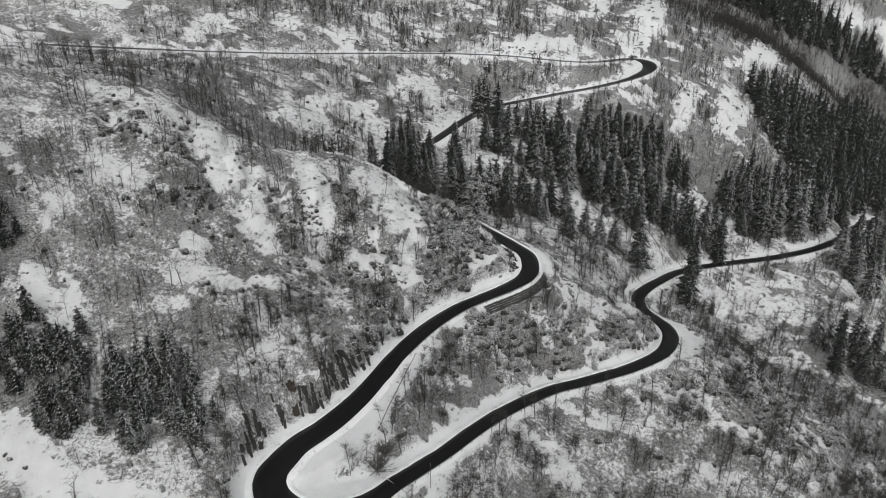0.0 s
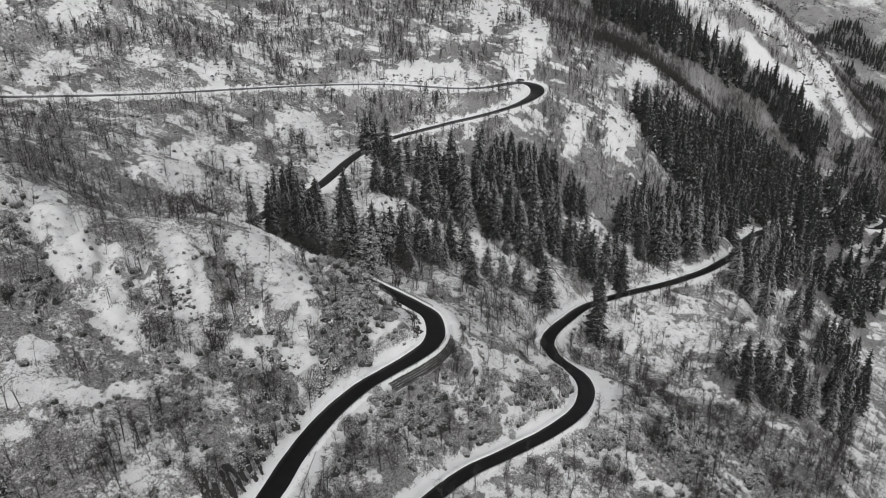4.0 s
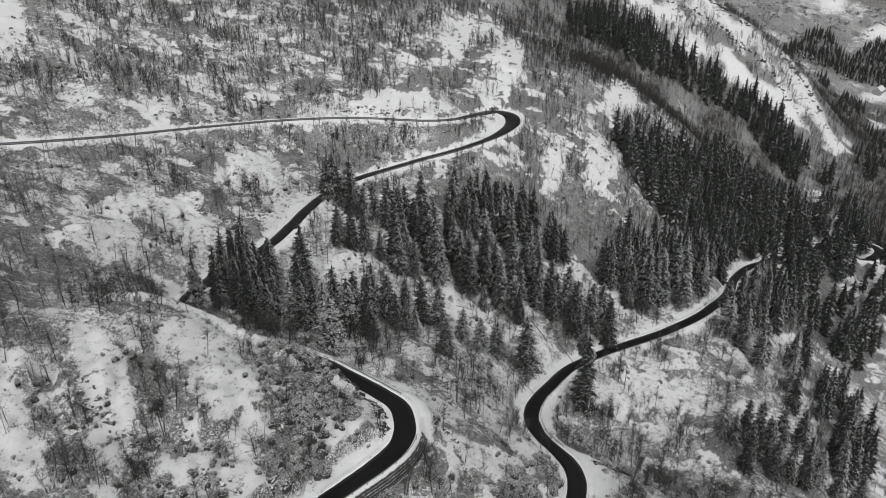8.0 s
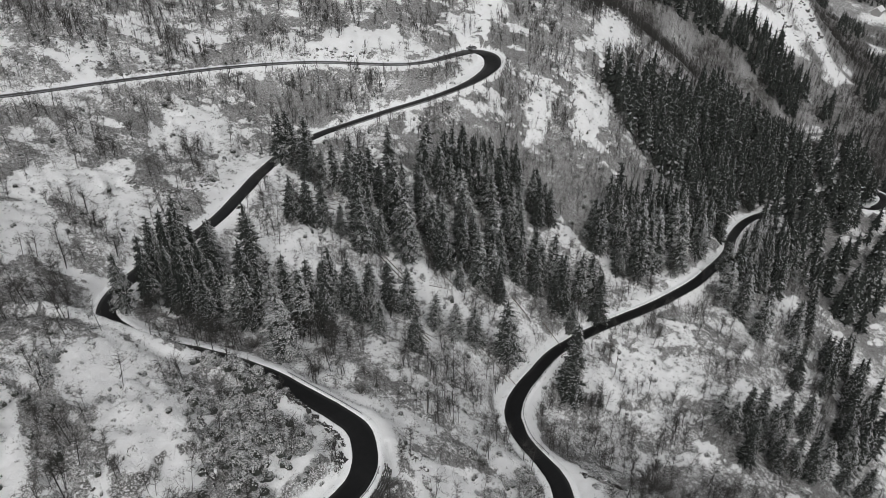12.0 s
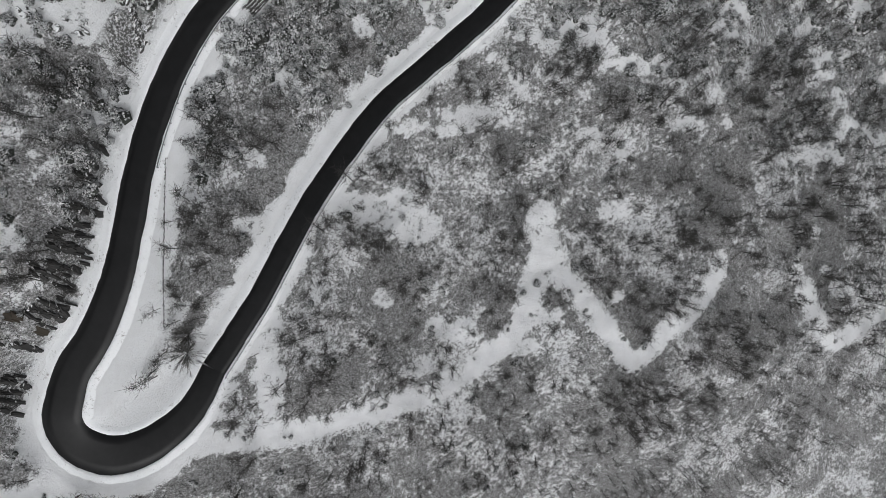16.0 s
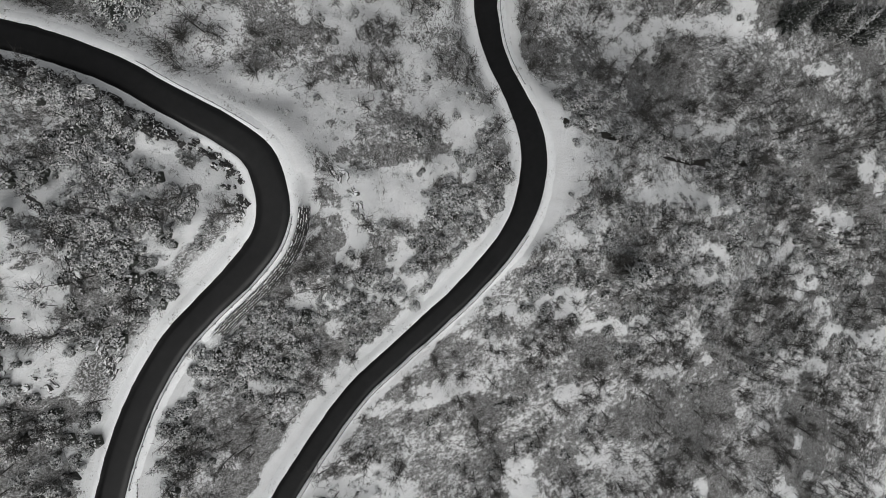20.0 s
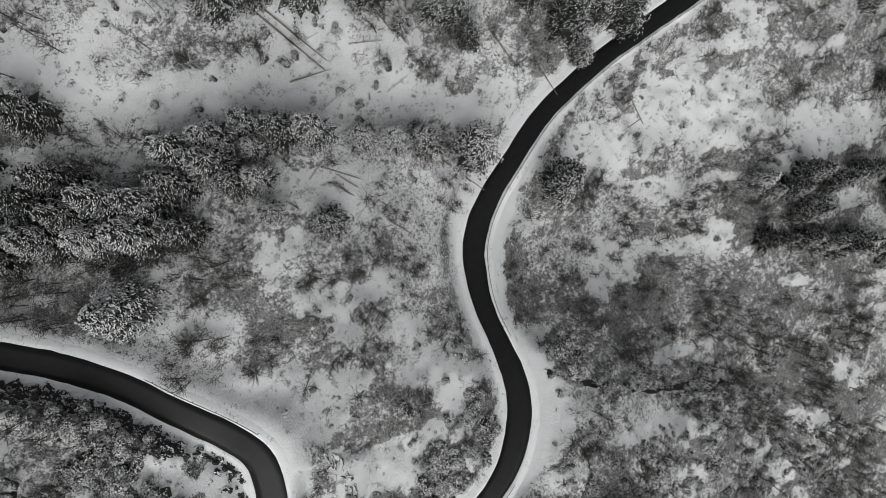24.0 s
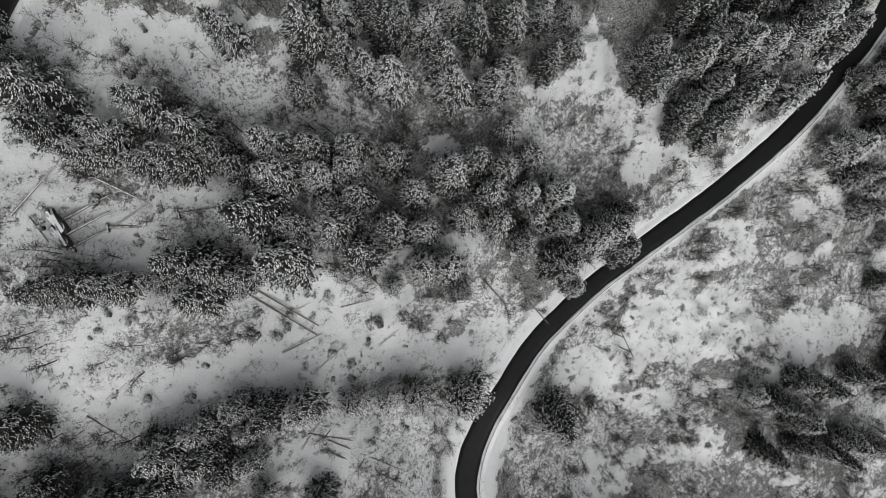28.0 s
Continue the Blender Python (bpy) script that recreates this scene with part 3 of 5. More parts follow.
CLEAR_NORTH = [
    (195, 460, 24, 8, 50), (158, 450, 22, 6, 63), (196, 477, 14, 6, 50), (-13, 416, 20, 11, 60), (-57, 362, 22, 9, 40), (-69, 335, 18, 8, 50), (-62, 326, 12, 6, 55), (-37, 354, 13, 8, 70), (0, 391, 15, 9, 55),
    (-133, 487, 18, 9, 95), (-132, 415, 12, 9, 57), (-136, 462, 14, 9, 86), (-60, 444, 12, 6, 89), (-95, 442, 10, 6, 95), (-10, 478, 12, 6, 40), (66, 485, 26, 10, 12), (151, 640, 60, 26, 60), (160, 562, 60, 11, 71), (127, 585, 46, 12, 73)]
CLEAR_GLEN = [
    (242, 542, 40, 10, 48), (262, 580, 50, 9, 58), (67, 336, 15, 6, 72), (47, 291, 8, 4, 46), (165, 359, 14, 7, 50), (261, 348, 16, 6, 35), (32, 352, 10, 6, 40), (14, 336, 10, 5, 0), (55, 326, 50, 7, 172), (10, 339, 7, 4, 176),
    (57, 303, 10, 4, 169), (66, 305, 7, 3, 171), (83, 335, 8, 4, 173), (40, 403, 9, 5, 171), (53, 400, 11, 5, 173), (66, 398, 6, 5, 30), (23, 366, 9, 6, 71), (36, 361, 7, 4, 176), (50, 367, 7, 3, 178), (18, 384, 14, 7, 170), (40, 388, 10, 6, 175), (149, 383, 8, 6, 68), (161, 354, 10, 5, 169)]
CLEAR_EAST = [
    (162, 307, 24, 12, 169), (137, 299, 15, 7, 168), (206, 292, 20, 7, 168), (196, 284, 14, 6, 30), (38, 261, 13, 4, 160), (69, 266, 5, 4, 155), (77, 249, 7, 3, 177), (70, 240, 4, 3, 7), (101, 233, 8, 4, 73), (152, 267, 20, 3, 166),
    (185, 202, 8, 3, 150), (140, 216, 11, 2, 157), (128, 222, 12, 2, 174), (116, 175, 6, 2, 160), (162, 160, 12, 3, 168), (88, 177, 3, 2, 156), (144, 237, 8, 2, 175), (167, 198, 7, 2, 168), (131, 198, 6, 2, 175), (35, 217, 6, 2, 168),
    (15, 253, 4, 3, 0), (16, 233, 7, 5, 40), (25, 246, 6, 4, 77), (37, 256, 9, 4, 174), (50, 260, 9, 3, 178), (75, 246, 5, 4, 64), (56, 215, 6, 5, 33), (74, 255, 7, 4, 179), (43, 250, 6, 3, 0), (52, 236, 8, 3, 85)]
CLEAR_LOW = [(-2, 143, 15, 3, 76), (26, 190, 3, 2, 162), (70, 152, 9, 4, 80)]
CLEAR = CLEAR_KNOLL + CLEAR_NORTH + CLEAR_GLEN + CLEAR_EAST + CLEAR_LOW
CLEAR_FAR = [
    (400, 850, 60, 50, -30), (462, 802, 48, 34, -30), (512, 776, 46, 34, -30), (548, 748, 38, 32, -40), (556, 708, 34, 20, -60), (405, 746, 40, 20, -20), (458, 724, 40, 17, -20), (505, 704, 36, 18, -20), (545, 690, 26, 18, -40),
    (380, 775, 30, 24, -40), (470, 590, 16, 8, 60), (390, 448, 16, 12, 0), (922, 1057, 36, 14, -152), (921, 1028, 30, 11, -157), (941, 1010, 15, 11, 66), (852, 953, 61, 6, 48), (772, 864, 32, 6, 46), (795, 871, 24, 6, -154), (887, 978, 22, 8, -161),
    (1017, 1211, 18, 12, 28), (1026, 1185, 22, 14, 177), (991, 1183, 16, 7, 46), (1053, 1317, 22, 13, -159), (1042, 1336, 13, 11, 92), (1081, 1283, 26, 8, -177), (1106, 1232, 23, 11, -178), (1117, 1213, 20, 7, 54), (997, 1314, 22, 8, -144),
    (956, 1319, 21, 6, 51), (1094, 1250, 16, 8, 166), (721, 765, 9, 4, -151), (609, 720, 15, 4, -153), (588, 697, 21, 4, -135), (561, 758, 28, 6, -139), (526, 704, 30, 8, -153), (501, 657, 27, 6, -162)]
# thickets of bare alder that hide the snow: x, y, half length, half width, turn
THICKETS = [
    (-58, 306, 28, 10, 5), (-14, 300, 18, 5, 160), (-2, 292, 16, 5, 160), (214, 320, 16, 8, 50), (252, 330, 20, 9, 50), (282, 372, 22, 9, 50), (238, 360, 12, 8, 40), (425, 610, 50, 16, 50), (395, 650, 40, 16, 40),
    (300, 640, 60, 26, 55), (330, 600, 50, 22, 50), (700, 760, 190, 60, 45), (560, 560, 160, 70, 45), (760, 900, 120, 60, 45), (470, 470, 120, 60, 45), (860, 860, 160, 90, 45), (640, 620, 150, 90, 45), (1040, 1130, 90, 40, 40)]
PATH = [(-22, 128, 57), (-5, 123, 47), (13, 122, 38), (31, 121, 30), (46, 126, 27), (58, 132, 26), (64, 143, 26), (70, 150, 27), (75, 139, 24), (81, 129, 21), (88, 114, 16), (100, 119, 14),
        (115, 126, 10), (122, 135, 9)]
PATH_LOW = [(150, 124, -6), (154, 116, -10), (158, 106, -15), (161, 97, -20), (173, 96, -27), (195, 100, -36), (215, 104, -42)]
PATH_WEST = [(-50, 127, 62), (-66, 127, 64), (-82, 129, 67), (-96, 132, 70), (-108, 137, 74), (-122, 142, 78), (-140, 148, 82)]
WOODS = [
    [(54, 394), (84, 402), (103, 407), (126, 408), (142, 400), (141, 394), (120, 391), (84, 395)],
    [(168, 384), (200, 384), (228, 380), (244, 392), (256, 402), (240, 412), (205, 412), (176, 398)]] + [
    [(212, 489), (214, 468), (222, 446), (240, 424), (283, 430), (336, 440), (365, 478), (415, 560), (420, 602), (360, 575), (315, 535), (262, 514)],
    [(257, 716), (298, 708), (323, 684), (371, 684), (421, 680), (452, 652), (467, 610), (500, 645), (480, 694), (429, 708), (378, 718), (354, 745), (300, 765)],
    [(-34, 304), (-14, 302), (-3, 307), (-3, 332), (-14, 334), (-26, 322)],
    [(226, 350), (234, 364), (248, 374), (262, 386), (296, 408), (326, 421), (352, 432), (372, 424), (378, 405), (345, 362), (300, 345), (284, 372), (262, 366), (244, 346), (232, 342)],
    [(-122, 164), (-112, 171), (-94, 164), (-69, 162), (-61, 154), (-59, 142), (-76, 140), (-91, 142), (-106, 148), (-118, 154)],
    [(-152, 192), (-130, 193), (-123, 172), (-132, 162), (-168, 165)], [(800, 1120), (864, 1184), (947, 1249), (1003, 1257), (973, 1191), (972, 1158), (1037, 1191), (1095, 1211), (1180, 1190), (1080, 1040), (970, 985), (950, 1005), (956, 1058), (937, 1077), (908, 1097), (892, 1136), (838, 1128)],
    [(722, 878), (817, 978), (851, 997), (857, 974), (767, 880), (721, 859)], [(800, 1000), (842, 1080), (862, 1080), (815, 995)]] + [
    [(640, 700), (690, 690), (740, 790), (700, 800)], [(242, 262), (280, 300), (284, 330), (256, 318), (236, 286), (226, 262)],
    [(398, 470), (436, 498), (470, 545), (452, 560), (410, 520)], [(500, 604), (528, 624), (520, 642), (488, 626)], [(560, 640), (600, 660), (640, 720), (600, 700)]]
SINGLE = [
    (-8, 302), (1, 300), (11, 298),
    (121, 368), (124, 391), (126, 377), (131, 390), (134, 381), (138, 388), (178, 281), (179, 263), (186, 277), (192, 268), (193, 271), (193, 279),
    (194, 258), (196, 258), (201, 255), (204, 279), (213, 280), (216, 252), (223, 247), (226, 326), (230, 266), (231, 302), (231, 346), (234, 333), (238, 315)] + [
    (238, 358), (240, 367), (244, 363), (247, 356), (249, 372), (250, 330), (252, 364), (255, 378), (256, 368), (262, 336), (262, 385), (268, 390), (275, 397), (283, 402)]
# single spruces seen from above: x, y, radius of the crown
CROWNS_GULLY = [
    (208, 256, 7.1), (190, 260, 5.7), (203, 275, 6.8), (215, 276, 6.5), (181, 277, 4.7), (195, 280, 8.4), (14, 286, 7.9), (130, 291, 1.9), (118, 294, 6.8), (58, 295, 4.5), (29, 299, 4.7),
    (21, 300, 6), (47, 300, 3.2), (13, 301, 5.4), (4, 303, 5.5), (0, 305, 5), (25, 306, 5.3), (96, 306, 8.1), (41, 307, 4.1), (46, 308, 4.1), (9, 308, 4.9), (17, 308, 5.4),
    (30, 309, 4.7), (84, 310, 4.4), (4, 311, 5.5), (38, 312, 5.2), (77, 312, 4.3), (69, 313, 4.2), (47, 314, 3.5), (8, 315, 5.5), (32, 316, 5.2), (60, 316, 5.3)]
CROWNS_BANK = [
    (53, 317, 4.7), (39, 318, 4.6), (29, 319, 2.9), (47, 320, 4.7), (131, 326, 3.9), (7, 329, 5.6), (101, 333, 3.8), (146, 333, 5.5), (128, 334, 6.5), (222, 337, 5.4),
    (85, 338, 2.9), (143, 338, 6.8), (138, 338, 5.6), (99, 339, 5), (94, 341, 4.9), (119, 341, 4.6), (149, 342, 4.3), (131, 343, 5.5), (219, 345, 8.5), (47, 346, 5.1), (80, 347, 5.4),
    (114, 347, 5.2), (124, 347, 4.7), (55, 348, 4), (65, 349, 7), (96, 349, 5), (52, 350, 5.2), (106, 350, 4.4), (178, 359, 6.2), (40, 351, 3.4)]
CROWNS_WOOD = [
    (89, 351, 5.5), (131, 351, 5.4), (168, 360, 3.6), (122, 352, 5.3), (47, 353, 5.7), (78, 354, 5.4), (114, 354, 5.2), (184, 363, 6.2), (172, 365, 6.1), (189, 365, 5.6), (68, 356, 4.5),
    (96, 358, 5), (77, 359, 4.1), (118, 359, 5.2), (178, 368, 6.2), (62, 360, 6.7), (83, 360, 4.8), (105, 361, 5.7), (127, 361, 4.7), (112, 363, 5.1), (201, 363, 6.4), (229, 363, 4.9),
    (163, 374, 6.2), (77, 365, 5.1), (83, 366, 4.8), (93, 366, 4.9), (194, 376, 6.2), (68, 367, 5), (186, 377, 6.2), (62, 369, 4.4), (85, 370, 4.6), (77, 371, 4.8)]
CROWNS_SLOPE = [
    (22, 354, 4.0), (28, 353, 4.6), (34, 351, 4.2), (31, 383, 5), (36, 378, 4.6), (46, 373, 4.2),
    (20, 398, 5.2), (26, 397, 5.0), (23, 405, 4.8), (109, 205, 4.6), (52, 373, 5), (69, 373, 5), (59, 374, 4.6), (220, 375, 7.6), (173, 376, 5.9), (194, 376, 7.5), (203, 377, 7.2), (119, 378, 4.9), (56, 378, 5.3), (110, 379, 5.4),
    (162, 379, 5.7), (210, 379, 7.8), (41, 380, 5), (124, 381, 4.4), (185, 381, 7.3), (97, 383, 5.3), (78, 383, 3.7), (109, 384, 4.8), (49, 384, 5.3), (92, 385, 4.6),
    (142, 385, 4.6), (88, 389, 4.5), (140, 390, 4.6), (31, 390, 6.7), (127, 392, 5), (135, 392, 4.5), (82, 393, 5.4)]
LOGS = [
    (51, 348, 65, 331, 0.22, 0), (61, 304, 75, 289, 0.22, 0), (107, 335, 112, 326, 0.2, 0), (17, 327, 23, 320, 0.2, 0), (58, 309, 67, 304, 0.18, 0),
    (26, 367, 36, 370.5, 0.26, 1.2), (26, 364, 35, 367, 0.26, 1.1), (27, 361.5, 34, 364, 0.2, 0.5), (34, 364, 44, 362, 0.24, 0.4), (32, 376, 43, 366.5, 0.2, 0),
    (18, 370, 28, 378, 0.2, 0), (46, 371, 55, 371, 0.18, 0), (47, 364, 55, 364, 0.18, 0.4), (35, 364, 42, 367, 0.15, 0), (40, 375, 49, 367, 0.18, 0), (21, 369, 25, 357, 0.18, 0)] + [
    (54, 347, 66, 333, 0.18, 0), (60, 337, 66, 339, 0.16, 0), (72, 336, 80, 336, 0.14, 0),
    (62, 306, 77, 291, 0.16, 0), (56, 306, 62, 312, 0.14, 0), (78, 324, 84, 327, 0.12, 0), (44, 322, 52, 322.5, 0.16, 0),
    (57, 329, 66, 331, 0.15, 0), (86, 308, 94, 299, 0.2, 0), (88, 305, 97, 296, 0.18, 0), (80, 343, 83, 337, 0.16, 0),
    (118, 326, 123, 317, 0.18, 0), (62, 322, 71, 327, 0.14, 0)]
DENSE = [
    (150, 412, 30, 36, 0), (118, 424, 25, 12, 0), (146, 245, 38, 10, 164), (182, 230, 34, 14, 163), (124, 216, 24, 5, 157), (4, 264, 12, 6, 156), (139, 250, 27, 9, 176),
    (170, 221, 32, 10, 171), (109, 207, 11, 8, 166), (141, 187, 33, 8, 166), (100, 165, 13, 8, 160), (140, 137, 27, 9, 158), (20, 440, 60, 14, 10), (-100, 300, 40, 20, 0), (230, 600, 60, 60, 0), (-80, 205, 50, 12, 0), (75, 176, 36, 14, 35), (60, 150, 30, 10, 20), (112, 112, 46, 20, 0), (110, 150, 40, 14, 20)]
PINES = [
    (-38, 242, 5, 17, 0), (-18, 221, 16, 5, 0), (0, 270, 24, 6, -35), (9, 236, 14, 26, 15), (20, 212, 16, 8, 40), (130, 195, 40, 16, -10),
    (120, 240, 22, 12, 0), (-4, 200, 10, 14, 0), (-75, 215, 26, 14, 0), (-30, 205, 26, 10, 10), (-95, 240, 22, 14, 0), (45, 212, 26, 9, 35),
    (170, 175, 30, 16, 0), (8, 240, 15, 22, 20)] + [
    (36, 208, 20, 8, 35), (145, 212, 48, 24, -15), (76, 238, 9, 14, 0), (-50, 222, 34, 14, 0), (-45, 190, 40, 16, 30), (60, 222, 14, 8, 30)]


def in_ellipses(x, y, zones):
    """1 inside the zones, falling to 0 across uneven edges."""
    out = np.zeros(np.shape(x))
    wob = (layered(x, y, 8, 55) - 0.5) * 1.3 + (soft_noise(x, y, 2.4, 57) - 0.5) * 0.7 + (layered(x, y, 30, 58) - 0.5) * 1.2 * smooth(330, 500, np.hypot(x - 60, y - 260))
    for cx, cy, a, b, turn in zones:
        c, s = math.cos(radians(turn)), math.sin(radians(turn))
        u, v = ((x - cx) * c + (y - cy) * s) / a, (-(x - cx) * s + (y - cy) * c) / b
        out = np.maximum(out, 1 - smooth(0.84, 1.1, np.hypot(u, v) + wob))
    return out


def near_path(x, y):
    d = np.full(np.shape(x), 1e3)
    for way in (PATH, PATH_LOW, PATH_WEST):
        for px, py, pz in spline(way, 2.0):
            d = np.minimum(d, np.hypot(x - px, y - py))
    return d


def openness(x, y, road):
    """How clear of growth the ground is, 0 to 1."""
    edge, level, verge = road
    streak = smooth(0.53, 0.60, layered(0.7 * (x + y), 0.3 * (x - y), 24, 83))
    free = np.maximum(in_ellipses(x, y, CLEAR), in_ellipses(x, y, CLEAR_FAR) * (1 - 0.9 * streak))
    free = np.maximum(free, 1 - smooth(2.2, 3.6, near_path(x, y) + (soft_noise(x, y, 3, 4) - 0.5) * 1.6))
    free = np.maximum(free, 1 - smooth(0.6, 2.0, edge - verge + (soft_noise(x, y, 2.6, 9) - 0.5) * 2.2))
    gaps = layered(x + 0.5 * y, 1.6 * y, 12, 71)
    return np.maximum(free, 0.7 * smooth(0.645, 0.68, gaps) * (1 - 0.8 * in_ellipses(x, y, DENSE)) * smooth(105, 150, y + 0.2 * x) * (1 - smooth(300, 450, np.hypot(x - 60, y - 260))))


# ---- the ground ----
def graded(lo, hi, step, out_lo, out_hi, growth=1.1):
    mid = np.arange(lo, hi + 0.1, step)
    a, s, low = lo, step, []
    while a > out_lo:
        s *= growth
        a -= s
        low.append(a)
    b, s, high = mid[-1], step, []
    while b < out_hi:
        s *= growth
        b += s
        high.append(b)
    return np.r_[low[::-1], mid, high]


GRID = {}


def from_grid(name, x, y):
    """The ground's height or openness at x, y, read off its sheet."""
    i = np.clip(np.searchsorted(GRID["x"], x) - 1, 0, len(GRID["x"]) - 2)
    j = np.clip(np.searchsorted(GRID["y"], y) - 1, 0, len(GRID["y"]) - 2)
    u = (x - GRID["x"][i]) / (GRID["x"][i + 1] - GRID["x"][i])
    v = (y - GRID["y"][j]) / (GRID["y"][j + 1] - GRID["y"][j])
    g = GRID[name]
    return g[i, j] * (1 - u) * (1 - v) + g[i + 1, j] * u * (1 - v) + g[i, j + 1] * (1 - u) * v + g[i + 1, j + 1] * u * v


def build_ground():
    gx, gy = graded(-150, 280, 1.25, -2900, 2900, 1.05), graded(85, 520, 1.25, -2900, 2900, 1.038)
    x, y = [a.ravel() for a in np.meshgrid(gx, gy, indexing="ij")]
    road = near_road(x, y)
    z = height(x, y, road)
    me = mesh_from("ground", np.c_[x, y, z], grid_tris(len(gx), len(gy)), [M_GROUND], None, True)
    wood = np.zeros(len(x), bool)
    for corners in WOODS:
        wood |= in_corners(x, y, corners)
    attr = me.attributes.new("cover", "FLOAT", "POINT")
    away = np.hypot(x - 60, y - 260)
    alder = in_ellipses(x, y, THICKETS)
    free = openness(x, y, road)
    thick = 0.80 + 0.12 * smooth(50, 80, x) * (1 - smooth(250, 280, x)) * smooth(375, 400, y) * (1 - smooth(550, 580, y)) + 0.07 * smooth(105, 130, x) * (1 - smooth(330, 350, y)) - 0.03 * (1 - smooth(-45, -20, x)) * (1 - smooth(265, 300, y)) - 0.08 * smooth(85, 110, x) * (1 - smooth(300, 400, y)) - 1.2 * free + 0.1 * wood + 0.7 * wood * smooth(380, 480, away) + 0.9 * (layered(x, y, 60, 81) - 0.5) * smooth(400, 600, away) + 0.12 * smooth(800, 950, away) + 0.3 * smooth(330, 520, away) * (1 - smooth(700, 900, away)) * (1 - in_ellipses(x, y, CLEAR_FAR)) + 0.35 * alder * smooth(150, 260, away) + 0.08 * in_ellipses(x, y, DENSE) - 0.16 * smooth(-5, 15, x) * (1 - smooth(85, 100, x)) * smooth(262, 285, y) * (1 - smooth(390, 410, y))
    attr.data.foreach_set("value", np.clip(thick + 0.4 * (layered(x, y, 11, 62) - 0.5), 0, 2).astype(np.float32))
    # needle litter and tree shade, painted together under the closed spruce wood
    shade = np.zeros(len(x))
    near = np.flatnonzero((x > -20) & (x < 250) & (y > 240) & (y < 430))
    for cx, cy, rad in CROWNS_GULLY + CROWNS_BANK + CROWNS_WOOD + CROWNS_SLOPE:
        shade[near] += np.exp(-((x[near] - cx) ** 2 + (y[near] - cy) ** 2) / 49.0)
    litter_shade = np.clip(np.maximum(alder * (0.3 + 0.7 * smooth(200, 320, away)), 0.7 * wood * smooth(200, 300, away)) * (1 - free), 0, 1)
    litter_shade = np.maximum(litter_shade, 0.9 * smooth(1.5, 2.6, shade + (soft_noise(x, y, 5, 31) - 0.5)))
    me.attributes.new("litter_shade", "FLOAT", "POINT").data.foreach_set("value", litter_shade.astype(np.float32))
    me.flip_normals()
    GRID.update(x=gx, y=gy, z=z.reshape(len(gx), len(gy)), free=free.reshape(len(gx), len(gy)))
    return tagged(new("ground", me), "snow covered steep hillside with heath and rock", "ground", kind="structure")


build_ground()


# ---- roads ----
def sides_of(way):
    ahead = np.gradient(way[:, :2], axis=0)
    ahead /= np.linalg.norm(ahead, axis=1)[:, None]
    return np.c_[-ahead[:, 1], ahead[:, 0]]


def ribbon(way, offsets, lifts):
    """A sheet along a road: offsets to the left and heights over the road, one array a line."""
    left = sides_of(way)
    lines = [np.c_[way[:, :2] + left * o[:, None], way[:, 2] + h] for o, h in zip(offsets, lifts)]
    return np.stack(lines, 1).reshape(-1, 3), grid_tris(len(way), len(lines))


def build_road(way, label):
    ob = thing("road", label, "road", kind="structure")
    w, zero = way[:, 3], np.zeros(len(way))
    v, t = ribbon(way, [w + 0.3, w + 0.25, w * 0.5, zero, -w * 0.5, -w - 0.25, -w - 0.3], [zero - 0.5, zero, zero + 0.04, zero + 0.07, zero + 0.04, zero, zero - 0.5])
    part("asphalt", mesh_from("asphalt", v, t[:, ::-1], [M_ASPHALT], None, True), ob, "dark wet asphalt cleared of snow")
    for sign, col in ((1, 4), (-1, 5)):
        arc = np.cumsum(np.r_[0, np.hypot(*np.diff(way[:, :2], axis=0).T)])
        jag = (layered(arc, zero + sign * 7, 5, 90) - 0.5) * 1.0 + (soft_noise(arc, zero + sign * 3, 1.6, 91) - 0.5) * 0.35
        rise = 0.10 + 0.22 * layered(arc, zero + sign, 4, 95)
        edge = w + jag * 0.45
        span = np.clip(way[:, col], 0.9, 1.5)
        off = [edge - 0.05, edge + 0.12, edge + 0.45, edge + 0.55 * span + 0.2, edge + span + 0.4, edge + span + 1.6]
        lift = [zero - 0.1, zero + 0.05 + rise * 0.3, zero + rise, zero + rise * 0.7, zero - 0.05, zero - 1.2]
        v, t = ribbon(way, [sign * o for o in off], lift)
        # the outer lines lie on the ground
        pts = v.reshape(len(way), 6, 3)
        for k in (4, 5):
            pts[:, k, 2] = height(pts[:, k, 0], pts[:, k, 1]) + (0.08 if k == 4 else -0.5)
        part("snow_bank", mesh_from("snow_bank", v, t[:, ::-1] if sign > 0 else t, [M_BANK], None, True), ob, "ploughed snow along the asphalt edge")
    return ob


build_road(WAY_UP, "narrow mountain road climbing through hairpin bends")
build_road(WAY_DOWN, "narrow mountain road winding down the slope")


# ---- guard rails ----
def build_rail(way, lo, hi, sign, gap=0.7):
    """A steel guard rail along a stretch of a road."""
    seg = way[lo:hi]
    left = sides_of(seg) * sign
    line = np.c_[seg[:, :2] + left * (seg[:, 3] + gap)[:, None], seg[:, 2]]
    ob = thing("guard_rail", "grey steel guard rail on posts beside the road", "guard rail", "road guard rails", at=pose(*line[0]))
    line = line - line[0]
    prof = [(0.0, 0.6), (0.06, 0.67), (-0.03, 0.78), (0.06, 0.9), (0.0, 1.0), (-0.08, 0.8)]
    pts = np.stack([np.c_[line[:, :2] + left * o, line[:, 2] + h] for o, h in prof], 1).reshape(-1, 3)
    part("beam", mesh_from("rail_beam", pts, grid_tris(len(line), len(prof), True), [M_STEEL]), ob, "long corrugated steel beam")
    post = Soup()
